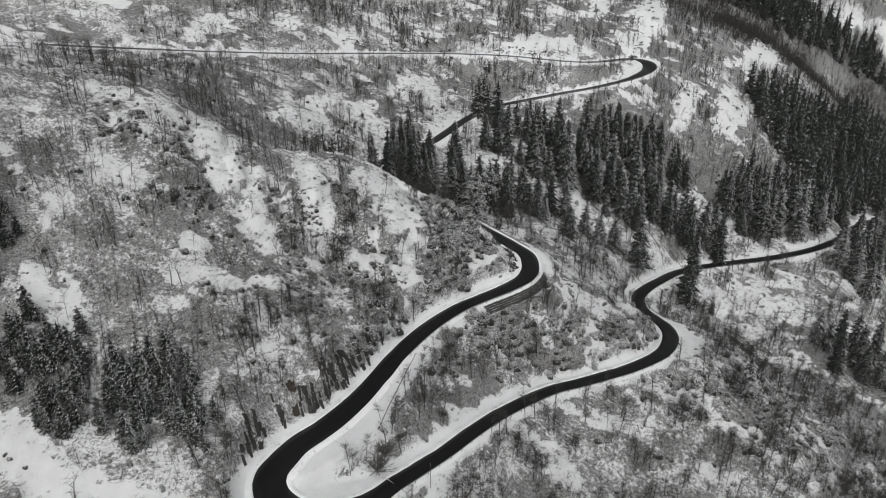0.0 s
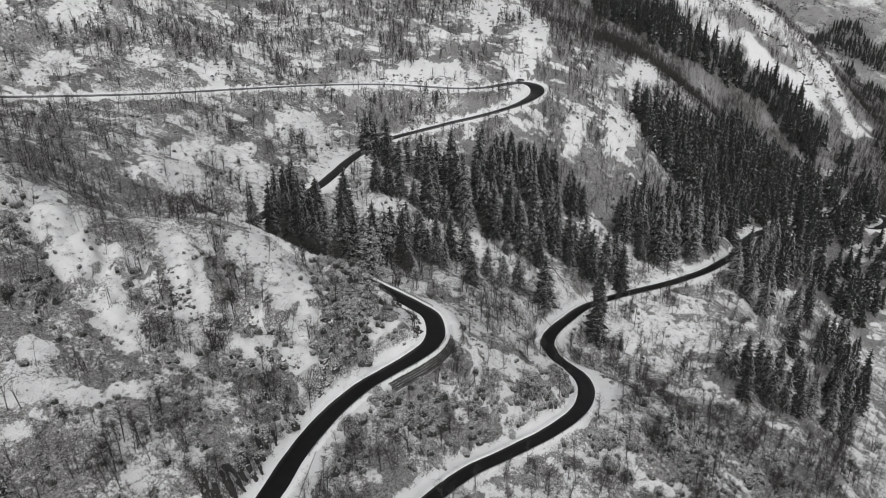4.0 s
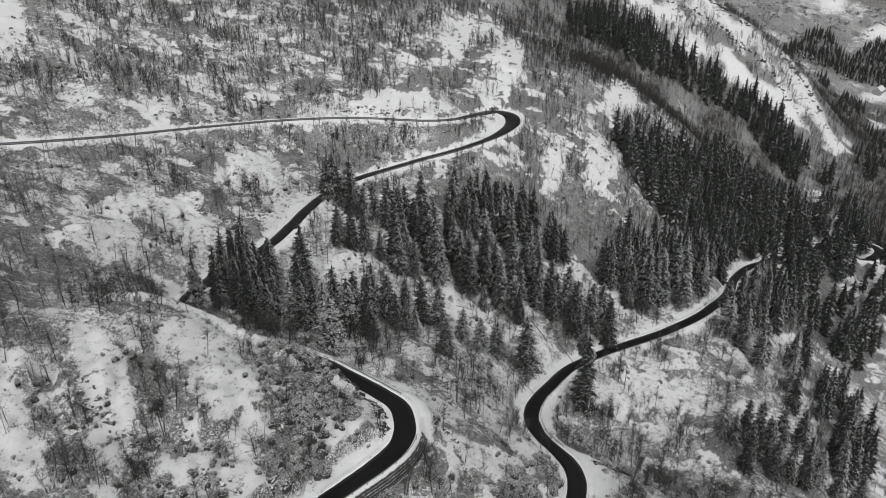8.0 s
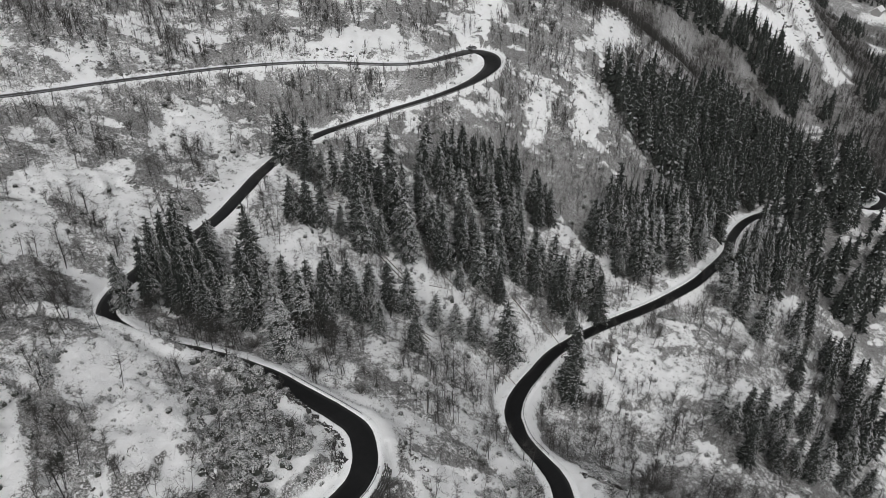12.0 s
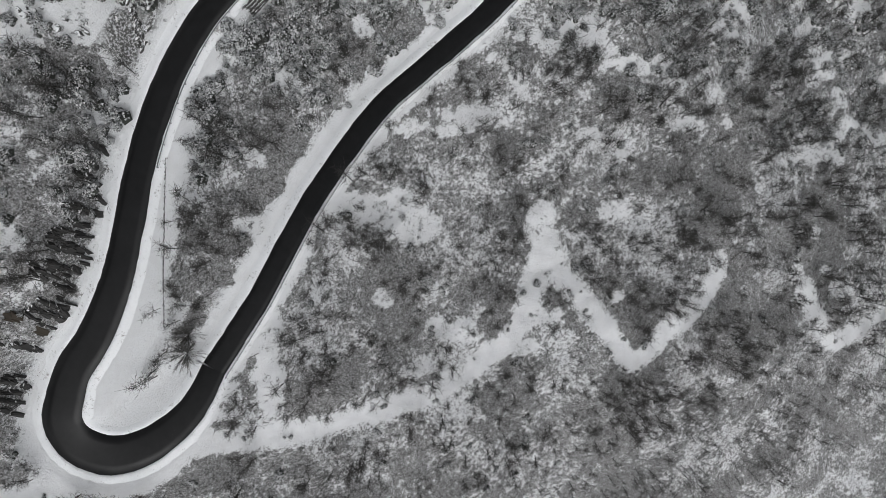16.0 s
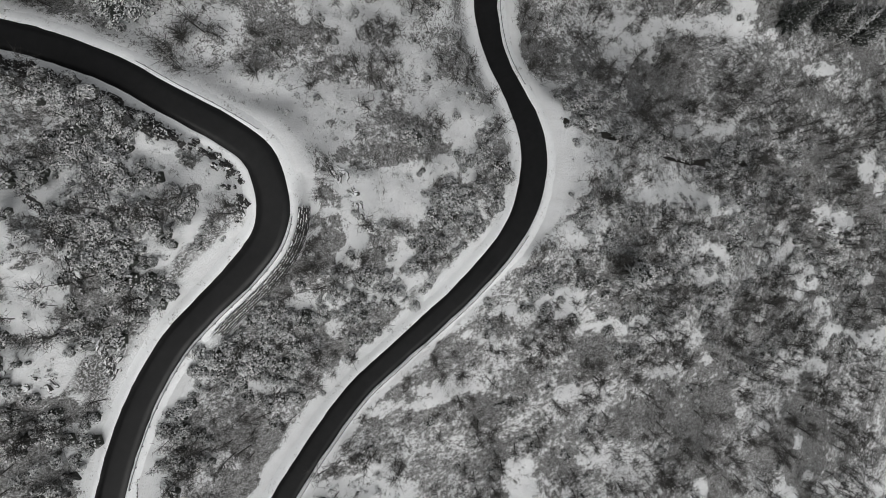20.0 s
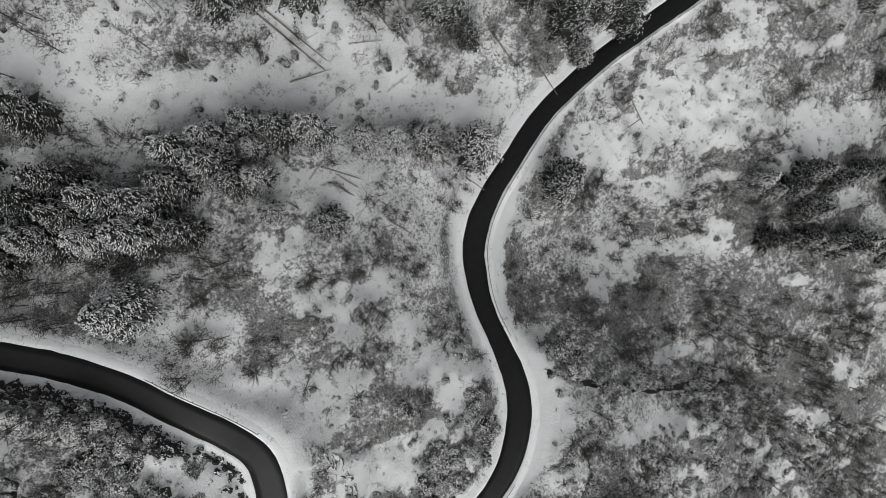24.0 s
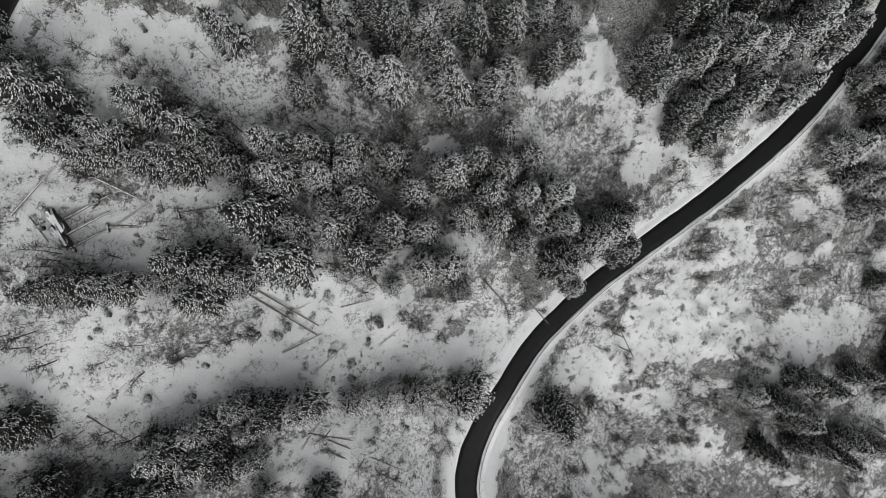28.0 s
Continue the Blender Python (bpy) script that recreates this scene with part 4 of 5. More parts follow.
    post.box((-0.07, -0.1, -0.9), (0.07, 0.1, 0.98))
    me = post.mesh("rail_post", M_STEEL)
    for i in range(0, len(line), 3):
        p = line[i] + np.r_[left[i] * 0.1, 0]
        part("post", me, ob, at=pose(*p, 0, 0, math.degrees(math.atan2(left[i, 1], left[i, 0]))))


def nearest(way, x, y):
    return int(np.hypot(way[:, 0] - x, way[:, 1] - y).argmin())


build_rail(WAY_DOWN, nearest(WAY_DOWN, -20, 134), nearest(WAY_DOWN, 84, 223), -1)
build_rail(WAY_DOWN, nearest(WAY_DOWN, 91, 256), nearest(WAY_DOWN, 270, 392), -1)
build_rail(WAY_UP, nearest(WAY_UP, -14, 190), nearest(WAY_UP, 33, 238), -1)
build_rail(WAY_UP, nearest(WAY_UP, 31, 251), nearest(WAY_UP, 12, 269), -1)
build_rail(WAY_UP, nearest(WAY_UP, 45, 426), nearest(WAY_UP, 139, 480), -1)
build_rail(WAY_UP, nearest(WAY_UP, 117, 482), nearest(WAY_UP, -146, 381), 1)


# ---- trees ----
def spruce_form(seed, tall, whorls, arms, tufts=4, fat=0.17):
    """A spruce: its trunk and a pointed crown of drooping boughs with tufted ends; soups."""
    r = np.random.default_rng(seed)
    trunk, crown = Soup(), Soup()
    trunk.cone((0, 0, -1.5), (0, 0, tall * 0.97), tall * 0.011, 0.02, 6)
    # the close dark needles round the trunk
    for k in range(5):
        crown.cone((0, 0, tall * (0.08 + 0.17 * k)), (0, 0, tall * (0.48 + 0.13 * k)), tall * fat * 0.5 * (1 - 0.18 * k), 0, 7)
    for k in range(whorls):
        f = max(0, (k + r.uniform(-0.3, 0.3)) / whorls)
        z = tall * (0.06 + 0.92 * f)
        reach = tall * fat * (1 - f) ** 0.58 * r.uniform(0.84, 1.12) + 0.3
        n = max(4, int(arms * (1 - 0.45 * f)))
        base = r.uniform(0, 6.28)
        for j in range(n):
            if r.random() < 0.07:
                continue
            a = base + j * 2 * np.pi / n + r.uniform(-0.3, 0.3)
            ln = reach * r.uniform(0.7, 1.15)
            d, s = np.array([np.cos(a), np.sin(a)]), np.array([-np.sin(a), np.cos(a)])
            droop, wide, thick = r.uniform(0.25, 0.55), ln * r.uniform(0.12, 0.18) + 0.06, ln * 0.08 + 0.1
            lift = r.uniform(-0.6, 0.6) * tall / whorls
            rows = []
            for u, wd, dz in ((0.04, 0.3, 0.0), (0.55, 1.0, -0.35 * droop)):
                c = d * ln * u
                top = z + lift + dz * ln
                for q, drop in ((-1, -thick * 2.2), (0, thick * 0.3), (1, -thick * 2.2)):
                    p = c + s * wide * wd * q * r.uniform(0.7, 1.25)
                    rows.append((p[0], p[1], top + drop * wd * r.uniform(0.7, 1.3)))
            tip = d * ln * 0.92
            rows.append((tip[0], tip[1], z + lift - droop * ln * 0.9))
            crown.add(rows, [(0, 1, 4), (0, 4, 3), (1, 2, 5), (1, 5, 4), (3, 4, 6), (4, 5, 6)])
            # tufts of twigs along both sides of the bough and at its tip
            for m in range(tufts if f < 0.85 else max(1, tufts // 2)):
                u = 1.0 if m == 0 else math.sqrt(r.uniform(0.1, 1.0))
                q = 0.0 if m == 0 else (1 if m % 2 else -1) * r.uniform(0.2, 1.0)
                c = d * ln * u + s * q * wide * 2.3 * (1.3 - 0.7 * u)
                p = np.array([c[0], c[1], z + lift - droop * ln * (0.3 * u + 0.6 * u * u) + r.uniform(-0.05, 0.2)])
                out = np.array([*(d * 0.5 + s * q * 0.45), r.uniform(0.25, 0.9)])
                h = r.uniform(0.24, 0.42) * (0.8 + 0.3 * (1 - f)) * (1.0 if tufts > 5 else 1.25 if tufts > 2 else 1.6)
                crown.cone(p - out * h * 0.2, p + out * h * 0.45, h * r.uniform(0.8, 1.1), 0, 3)
    crown.cone((0, 0, tall * 0.93), (0, 0, tall * 1.01), 0.16, 0, 4)
    return trunk, crown


def bare_form(seed, tall, boughs, slivers, shrub=False):
    """A bare birch or a bush: stems, boughs and a haze of fine twigs."""
    r = np.random.default_rng(seed)
    stem, twig = Soup(), Soup()
    stems = int(r.integers(3, 6)) if shrub else (1 if r.random() < 0.55 else 2)
    starts, ends = [], []
    for k in range(stems):
        a = r.uniform(0, 6.28)
        out = tall * (r.uniform(0.25, 0.55) if shrub else r.uniform(0.02, 0.14))
        mid = np.array([np.cos(a) * out * 0.35, np.sin(a) * out * 0.35, tall * 0.5])
        top = np.array([np.cos(a + 0.5) * out, np.sin(a + 0.5) * out, tall * r.uniform(0.85, 1.0)])
        rad = tall * (0.006 if shrub else 0.0088)
        stem.cone((0, 0, -0.6), mid, rad, rad * 0.65, 3 if shrub else 4)
        stem.cone(mid, top, rad * 0.65, 0, 3)
        starts.append(mid), ends.append(top)
        for j in range(boughs // stems):
            u = r.uniform(0.3, 0.95)
            p = mid * (u / 0.5) if u < 0.5 else mid + (top - mid) * ((u - 0.5) / 0.5)
            b, ln = r.uniform(0, 6.28), tall * r.uniform(0.18, 0.36) * (1.2 - 0.6 * u)
            up = r.uniform(0.3, 1.3)
            q = p + np.array([np.cos(b), np.sin(b), up]) * ln / math.hypot(1, up)
            stem.cone(p, q, tall * 0.0042, 0)
            starts.append(p), ends.append(q)
    starts, ends = np.array(starts), np.array(ends)
    i = r.integers(0, len(starts), slivers)
    p = starts[i] + (ends[i] - starts[i]) * r.uniform(0.15, 1.0, (slivers, 1))
    a, up = r.uniform(0, 6.28, slivers), r.uniform(-0.15, 1.0, slivers)
    ln = tall * r.uniform(0.08, 0.2, slivers)
    d = np.c_[np.cos(a), np.sin(a), up] * ln[:, None]
    s = np.cross(d, r.normal(size=(slivers, 3)))
    s *= (tall * (0.006 if shrub else 0.0032) + 0.010) / (np.linalg.norm(s, axis=1)[:, None] + 1e-9)
    k = np.arange(slivers) * 3
    twig.add(np.stack([p - s, p + s, p + d], 1).reshape(-1, 3), np.c_[k, k + 1, k + 2])
    return stem, twig


def fan_form(seed):
    """A wide bush: many thin stems that fan out from one stool, with fine twigs."""
    r = np.random.default_rng(seed)
    stem, twig = Soup(), Soup()
    for k in range(64):
        a, ln, up = r.uniform(0, 6.28), r.uniform(2.4, 5.0), r.uniform(0.4, 2.4)
        d = np.array([np.cos(a), np.sin(a), up]) * ln / math.hypot(1, up)
        stem.cone((0, 0, -0.4), d * 0.55, 0.026, 0.018)
        stem.cone(d * 0.55, d + r.normal(0, 0.25, 3), 0.018, 0)
        for m in range(40):
            p = d * r.uniform(0.3, 1.0)
            g = d / ln * r.uniform(0.3, 0.9) + r.normal(0, 0.3, 3)
            o = np.cross(g, r.normal(size=3))
            o *= 0.022 / (np.linalg.norm(o) + 1e-9)
            twig.add([p - o, p + o, p + g], [(0, 1, 2)])
    return stem, twig


def haze_form(seed):
    """A bare tree far off: a stem and many thin upright twigs; stem and twigs."""
    r = np.random.default_rng(seed)
    s, tw = Soup(), Soup()
    s.cone((0, 0, -0.5), (r.uniform(-0.6, 0.6), r.uniform(-0.6, 0.6), 7.5), 0.10, 0, 3)
    for k in range(24):
        a, z, out = r.uniform(0, 6.28), r.uniform(1.2, 6.5), r.uniform(0.1, 1.1)
        p = np.array([np.cos(a) * out, np.sin(a) * out, z])
        d = np.array([np.cos(a) * r.uniform(0.2, 1.0), np.sin(a) * r.uniform(0.2, 1.0), r.uniform(0.8, 2.2)])
        o = np.array([-np.sin(a), np.cos(a), 0]) * r.uniform(0.05, 0.13)
        tw.add([p - o, p + o, p + d], [(0, 1, 2)])
    return joined(s, tw)


def joined(a, b):
    va, ta = a.arrays()
    vb, tb = b.arrays()
    return np.vstack([va, vb]), np.vstack([ta, tb + len(va)]), np.r_[np.ones(len(ta), int), np.zeros(len(tb), int)]


def bush_form(seed, sprays=280):
    """A low pine bush: dark lumps under many small sprays of needles."""
    r = np.random.default_rng(seed)
    s = Soup()
    lumps = [(r.uniform(-0.55, 0.55), r.uniform(-0.55, 0.55), r.uniform(0.4, 0.7)) for k in range(4)]
    for cx, cy, rad in lumps if sprays > 100 else ():
        s.cone((cx, cy, -0.3), (cx, cy, rad * 0.95), rad * 0.95, rad * 0.25, 5)
    k = np.arange(sprays)
    cx, cy, rad = np.array(lumps)[k % 4].T
    a, u = r.uniform(0, 6.28, sprays), np.sqrt(r.random(sprays))
    top = (1.2 * rad * np.sqrt(np.maximum(0.04, 1 - u * u)) + 0.1) * r.uniform(0.8, 1.15, sprays)
    p = np.c_[cx + np.cos(a) * u * rad, cy + np.sin(a) * u * rad, top]
    out = np.c_[np.cos(a) * u, np.sin(a) * u, r.uniform(0.2, 1.1, sprays)] + r.normal(0, 0.25, (sprays, 3))
    out /= np.linalg.norm(out, axis=1)[:, None]
    e = np.cross(out, r.normal(size=(sprays, 3)))
    e /= np.linalg.norm(e, axis=1)[:, None]
    o = np.cross(out, e)
    h = r.uniform(0.06, 0.125, (sprays, 1)) * (1.0 if sprays > 100 else 2.6)
    s.add(np.stack([p - e * h - o * h * 0.6, p + e * h - o * h * 0.6, p + o * h * 1.2 + out * h * 0.3], 1).reshape(-1, 3), np.c_[k * 3, k * 3 + 1, k * 3 + 2])
    return s


def points_in(corners, spacing):
    c = np.array(corners, float)
    lo, hi = c.min(0), c.max(0)
    gx, gy = [a.ravel() for a in np.meshgrid(np.arange(lo[0], hi[0], spacing), np.arange(lo[1], hi[1], spacing))]
    gx, gy = gx + rng.uniform(-0.42, 0.42, len(gx)) * spacing, gy + rng.uniform(-0.42, 0.42, len(gy)) * spacing
    keep = in_corners(gx + 9 * (soft_noise(gx, gy, 9, 12) - 0.5), gy + 9 * (soft_noise(gx, gy, 9, 13) - 0.5), corners)
    return np.c_[gx[keep], gy[keep]]


def plant_spruces():
    forms = [spruce_form(11 + k, 25.0, w, 12, 12, 0.2) for k, w in enumerate((19, 18, 20, 17, 19))]
    models = [(tr.mesh("spruce_trunk", M_TRUNK), cr.mesh("spruce_crown", M_NEEDLE)) for tr, cr in forms]
    fair = [joined(*spruce_form(21 + k, 24, 16, 9, 4, 0.185))[:2] for k in range(3)]
    light = [joined(*spruce_form(31 + k, 24, 12, 9, 1, 0.215))[:2] for k in range(3)]
    tiny = [joined(*spruce_form(41 + k, 24, 8, 7, 1, 0.22))[:2] for k in range(3)]
    young = [joined(*spruce_form(51 + k, 10.5, 11, 10, 5, 0.24))[:2] for k in range(2)]
    crowns = np.array(CROWNS_GULLY + CROWNS_BANK + CROWNS_WOOD + CROWNS_SLOPE, float)

    def clear_of(pts, gap):
        return pts[np.hypot(pts[:, None, 0] - crowns[:, 0], pts[:, None, 1] - crowns[:, 1]).min(1) > gap]

    single = clear_of(np.array(SINGLE, float), 4.5)
    near, far = [single], []
    spacing = {0: 5.4, 1: 5.2, 2: 5.9, 3: 6.2, 4: 4.8, 5: 9.0, 6: 3.8, 7: 3.8, 8: 7.0, 12: 6.4}
    for k, corners in enumerate(WOODS):
        pts = clear_of(points_in(corners, spacing[k] if k in spacing else 9.0), 4.5)
        (near if k in (0, 4) else far).append(pts)
    # a screen of trees along the road down the glen
    screen = np.array([(p[0] + sx + rng.uniform(-3, 3), p[1] + sy + rng.uniform(-3, 3)) for p in WAY_DOWN[::6] if 240 < p[0] < 400 for sx, sy in ((8, -6), (14, -11), (-8, 9), (20, -17))])
    near, far = np.vstack(near), np.vstack(far + [screen])
    out = []
    for pts in (near, far):
        edge, level, verge = near_road(pts[:, 0], pts[:, 1])
        keep = (edge > 2.2) & (layered(pts[:, 0], pts[:, 1], 12, 5) < 0.66)
        keep[:len(single) if pts is near else 0] = True
        out.append(pts[keep])
    near, far = out
    room = 300 - len(crowns)
    far = np.vstack([far, near[room:]])
    near = near[:room]
    radius = np.r_[np.minimum(crowns[:, 2], 6.8) * np.where((crowns[:, 0] > 170) & (crowns[:, 1] < 290), 0.72, 1.0), rng.uniform(3.9, 5.2, len(near))]
    tall = np.clip(radius * 4.5, 8, 28) * rng.uniform(0.85, 1.12, len(radius)) * np.where(np.r_[crowns[:, 1], np.full(len(near), 400.0)] < 325, 0.95, 1.0)
    tall[np.hypot(crowns[:, 0] - 118, crowns[:, 1] - 294).argmin()] = 37.0
    tall[len(crowns):] = rng.uniform(18, 27, len(near))
    spots = np.vstack([crowns[:, :2], near])
    for i, ((x, y), z) in enumerate(zip(spots, height(spots[:, 0], spots[:, 1]))):
        k = int(rng.integers(5))
        small = radius[i] < 3
        tree = thing("spruce_tree", "small young spruce dusted with snow" if small else "broad dark spruce with snow on its boughs" if radius[i] > 6.4 else "tall dark spruce dusted with snow in the wood", "tree", "spruces in the wood", at=pose(x, y, z, rng.uniform(-2, 2), rng.uniform(-2, 2), rng.uniform(0, 360)))
        tree.scale = (radius[i] / 5.0 * rng.uniform(0.94, 1.06),) * 2 + (tall[i] / 25.0,)
        part("trunk", models[k][0], tree)
        part("crown", models[k][1], tree, "dark green needled boughs with snow")
    zf = height(far[:, 0], far[:, 1])
    n = len(far)
    away = np.hypot(far[:, 0] - 60, far[:, 1] - 260)
    close = (away < 140) | ((far[:, 0] > 140) & (far[:, 0] < 290) & (far[:, 1] > 250) & (far[:, 1] < 420))
    kind = np.where(close, rng.integers(0, 3, n), np.where(away < 480, rng.integers(3, 6, n), rng.integers(6, 9, n)))
    kind = np.where(far[:, 0] < -58, rng.integers(9, 11, n), kind)
    me = scatter("spruce_wood", fair + light + tiny + young, far[:, 0], far[:, 1], zf, rng.uniform(0.6, 1.12, n) * np.where(away > 700, 0.68, 1.0), rng.uniform(0, 6.28, n), kind, M_NEEDLE)
    tagged(new("spruce_wood", me), "dense dark spruce wood on the slope", "wood", kind="stuff")


plant_spruces()


def plant_bare():
    forms = [bare_form(50 + k, h, 10, 104) for k, h in enumerate((10.5, 8.5, 12.0, 10.0, 7.0, 9.5))]
    bushes = [bare_form(70 + k, h, 5, 70, True) for k, h in enumerate((2.6, 3.4, 2.2, 4.0))]
    wild = [bush_form(90 + k) for k in range(5)]

    def spots(count, lo, hi, density, zones=None):
        x, y = rng.uniform(lo[0], hi[0], count), rng.uniform(lo[1], hi[1], count)
        road = near_road(x, y)
        free = openness(x, y, road)
        lump = 0.14 + 1.15 * smooth(0.4, 0.6, layered(x, y, 9, 62 if zones is None else 66))
        grow = density * lump * (1 - free) ** 1.2
        grow = grow * (1 + 0.45 * in_ellipses(x, y, DENSE) + 1.6 * in_ellipses(x, y, THICKETS)) if zones is None else grow * (np.where(x > 90, 0.18, 0.30) + 2.0 * in_ellipses(x, y, zones)) + 0.30 * (free > 0.5) * (road[0] > 5)
        keep = (rng.random(count) < grow) & (road[0] > 1.6 + road[2] * 0.7)
        for corners in WOODS[:3] + WOODS[4:5]:
            keep &= ~(in_corners(x, y, corners) & (rng.random(count) < 0.75))
        return x[keep], y[keep]

    def mass(name, kinds, x, y, size, mat, label, category):
        n = len(x)
        z = height(x, y)
        me = scatter(name, kinds, x, y, z, size, rng.uniform(0, 6.28, n), rng.integers(0, len(kinds), n), mat, rng.uniform(-0.14, 0.14, (n, 2)))
        tagged(new(name, me), label, category, kind="stuff")

    x, y = spots(18500, (-165, 50), (290, 440), 0.72)
    # the trees beside the lower bends stand as things of their own
    close = np.flatnonzero((x > 10) & (x < 135) & (y > 130) & (y < 330))[:290]
    models = [(s.mesh("birch_stem", M_BARK), t.mesh("birch_twigs", M_TWIG)) for s, t in forms]
    z = height(x[close], y[close])
    for i, zz in zip(close, z):
        k = int(rng.integers(6))
        tree = thing("birch_tree", "bare leafless birch standing in snow", "tree", "bare birches on the slope", at=pose(x[i], y[i], zz, rng.uniform(-8, 8), rng.uniform(-8, 8), rng.uniform(0, 360)))
        part("trunk", models[k][0], tree)
        part("crown", models[k][1], tree, "thin bare grey twigs")
    rest_ = np.setdiff1d(np.arange(len(x)), close)
    x, y = x[rest_], y[rest_]
    beneath = (x > -60) & (x < 215) & (y > 90) & (y < 400)
    mass("birch_wood", [joined(*f) for f in forms], x[beneath], y[beneath], rng.uniform(0.65, 1.15, beneath.sum()), M_TWIG, "bare leafless birch wood on the snowy slope", "wood")
    side = [joined(*bare_form(60 + k, h, 6, 44)) for k, h in enumerate((8.5, 7.0, 9.5, 8.0))]
    mass("upper_birch_wood", side, x[~beneath], y[~beneath], rng.uniform(0.7, 1.2, (~beneath).sum()), M_TWIG, "bare leafless birch wood on the upper slope", "wood")
    big = fan_form(69)
    big_mesh = (big[0].mesh("bush_stem", M_TWIG), big[1].mesh("bush_crown", M_PALE))
    for bx, by, s in ((-18.5, 148.5, 1.35), (-16.5, 152.5, 1.1), (6, 288, 0.9), (36, 266, 0.8), (24, 276, 0.8), (-12, 158, 0.5)):
        tree = thing("bare_bush", "wide bare many stemmed bush in snow", "bush", "large bare bushes", at=pose(bx, by, float(height(np.array([bx]), np.array([by]))[0]), 0, 0, rng.uniform(0, 360)))
        tree.scale = (s, s, s * 0.9)
        part("stem", big_mesh[0], tree)
        part("crown", big_mesh[1], tree, "haze of thin grey twigs")
    x, y = spots(6500, (-165, 50), (290, 440), 0.75)
    mass("bare_bushes", [joined(*f) for f in bushes], x, y, rng.uniform(0.6, 1.2, len(x)), M_TWIG, "bare grey bushes poking through the snow", "bushes")
    x, y = spots(9000, (-165, 85), (290, 470), 0.6, PINES)
    # close stands of low pines
    px, py = rng.uniform(-140, 200, 26000), rng.uniform(150, 290, 26000)
    road = near_road(px, py)
    stand = in_ellipses(px, py, PINES) * smooth(0.34, 0.46, layered(px, py, 7, 36)) * np.where(px > 90, 0.3, np.where(px < -30, 0.32, 1.0)) * np.where((px < -15) & (py < 214), 0.6, 1.0) * (1 - 0.75 * openness(px, py, road))
    keep = (rng.random(len(px)) < 0.5 * stand) & (road[0] > 1.8 + road[2] * 0.7)
    stands = np.r_[np.ones(len(x)), np.full(keep.sum(), 1.4)]
    x, y = np.r_[x, px[keep]], np.r_[y, py[keep]]
    mass("pine_bushes", [w.arrays() for w in wild], x, y, np.where(openness(x, y, near_road(x, y)) > 0.5, rng.uniform(0.4, 1.3, len(x)), rng.uniform(0.9, 1.9, len(x))) * stands * np.where(x < -25, 0.78, 1.0), M_SHRUB, "low dark pine bushes dusted with snow", "bushes")
    # tufts that poke out of the open snow
    tx, ty = rng.uniform(-140, 270, 36000), rng.uniform(90, 480, 36000)
    road = near_road(tx, ty)
    keep = (openness(tx, ty, road) > 0.5) & (road[0] > road[2] + 1.0) & (near_path(tx, ty) > 2.2) & (rng.random(len(tx)) < 0.3 + smooth(0.4, 0.6, layered(tx, ty, 5, 88)))
    mass("snow_tufts", [bush_form(110 + k, 22).arrays() for k in range(4)], tx[keep], ty[keep], rng.uniform(0.2, 0.7, keep.sum()) * np.where(rng.random(keep.sum()) < 0.2, 1.8, 1.0), M_TUFT, "small dark tufts poking out of open snow", "bushes")
    # the upper and the farther slopes
    thin = [haze_form(80 + k) for k in range(4)]
    x = np.r_[rng.uniform(-320, 300, 15000), rng.uniform(-400, -165, 900), rng.uniform(225, 700, 17000)]
    y = np.r_[rng.uniform(440, 720, 15000), rng.uniform(60, 440, 900), rng.uniform(430, 960, 17000)]
    out = ~((x > -165) & (x < 290) & (y < 440))
    x, y = x[out], y[out]
    road = near_road(x, y)
    keep = (rng.random(len(x)) < (1 - openness(x, y, road)) * (0.25 + 0.9 * smooth(0.35, 0.6, layered(x, y, 16, 62)))) & (road[0] > 3)
    ax, ay = rng.uniform(230, 1150, 26000), rng.uniform(330, 1200, 26000)
    inside = rng.random(26000) < in_ellipses(ax, ay, THICKETS) * (1 - in_ellipses(ax, ay, CLEAR_FAR))
    for corners in WOODS:
        inside &= ~in_corners(ax, ay, corners)
    inside &= near_road(ax, ay)[0] > 4
    x, y, keep = np.r_[x, ax[inside]], np.r_[y, ay[inside]], np.r_[keep, np.ones(inside.sum(), bool)]
    mass("far_birch_wood", thin, x[keep], y[keep], rng.uniform(0.8, 1.35, keep.sum()), M_TWIG, "bare birch wood on the far slopes", "wood")
    x, y = rng.uniform(-250, 300, 5000), rng.uniform(430, 700, 5000)
    road = near_road(x, y)
    keep = (rng.random(5000) < 0.6 * (1 - 0.5 * openness(x, y, road))) & (road[0] > 3)
    rx, ry = rng.uniform(340, 620, 1600), rng.uniform(640, 900, 1600)
    clump = rng.random(1600) < smooth(0.5, 0.66, layered(rx, ry, 40, 19))
    rx, ry = rx[clump], ry[clump]
    vx, vy = rng.uniform(760, 1300, 5000), rng.uniform(1080, 1450, 5000)
    scrub = (rng.random(5000) < smooth(0.42, 0.56, layered(vx, vy, 30, 23))) & (in_ellipses(vx, vy, CLEAR_FAR) < 0.5)
    x, y = np.r_[x[keep], rx, vx[scrub]], np.r_[y[keep], ry, vy[scrub]]
    keep = np.ones(len(x), bool)
    mass("far_bushes", [bush_form(97 + k, 34).arrays() for k in range(3)], x[keep], y[keep], rng.uniform(0.7, 2.2, keep.sum()) * np.where(y > 1000, 2.2, 1.0), M_SHRUB, "dark bushes on the upper snowy slope", "bushes")


plant_bare()


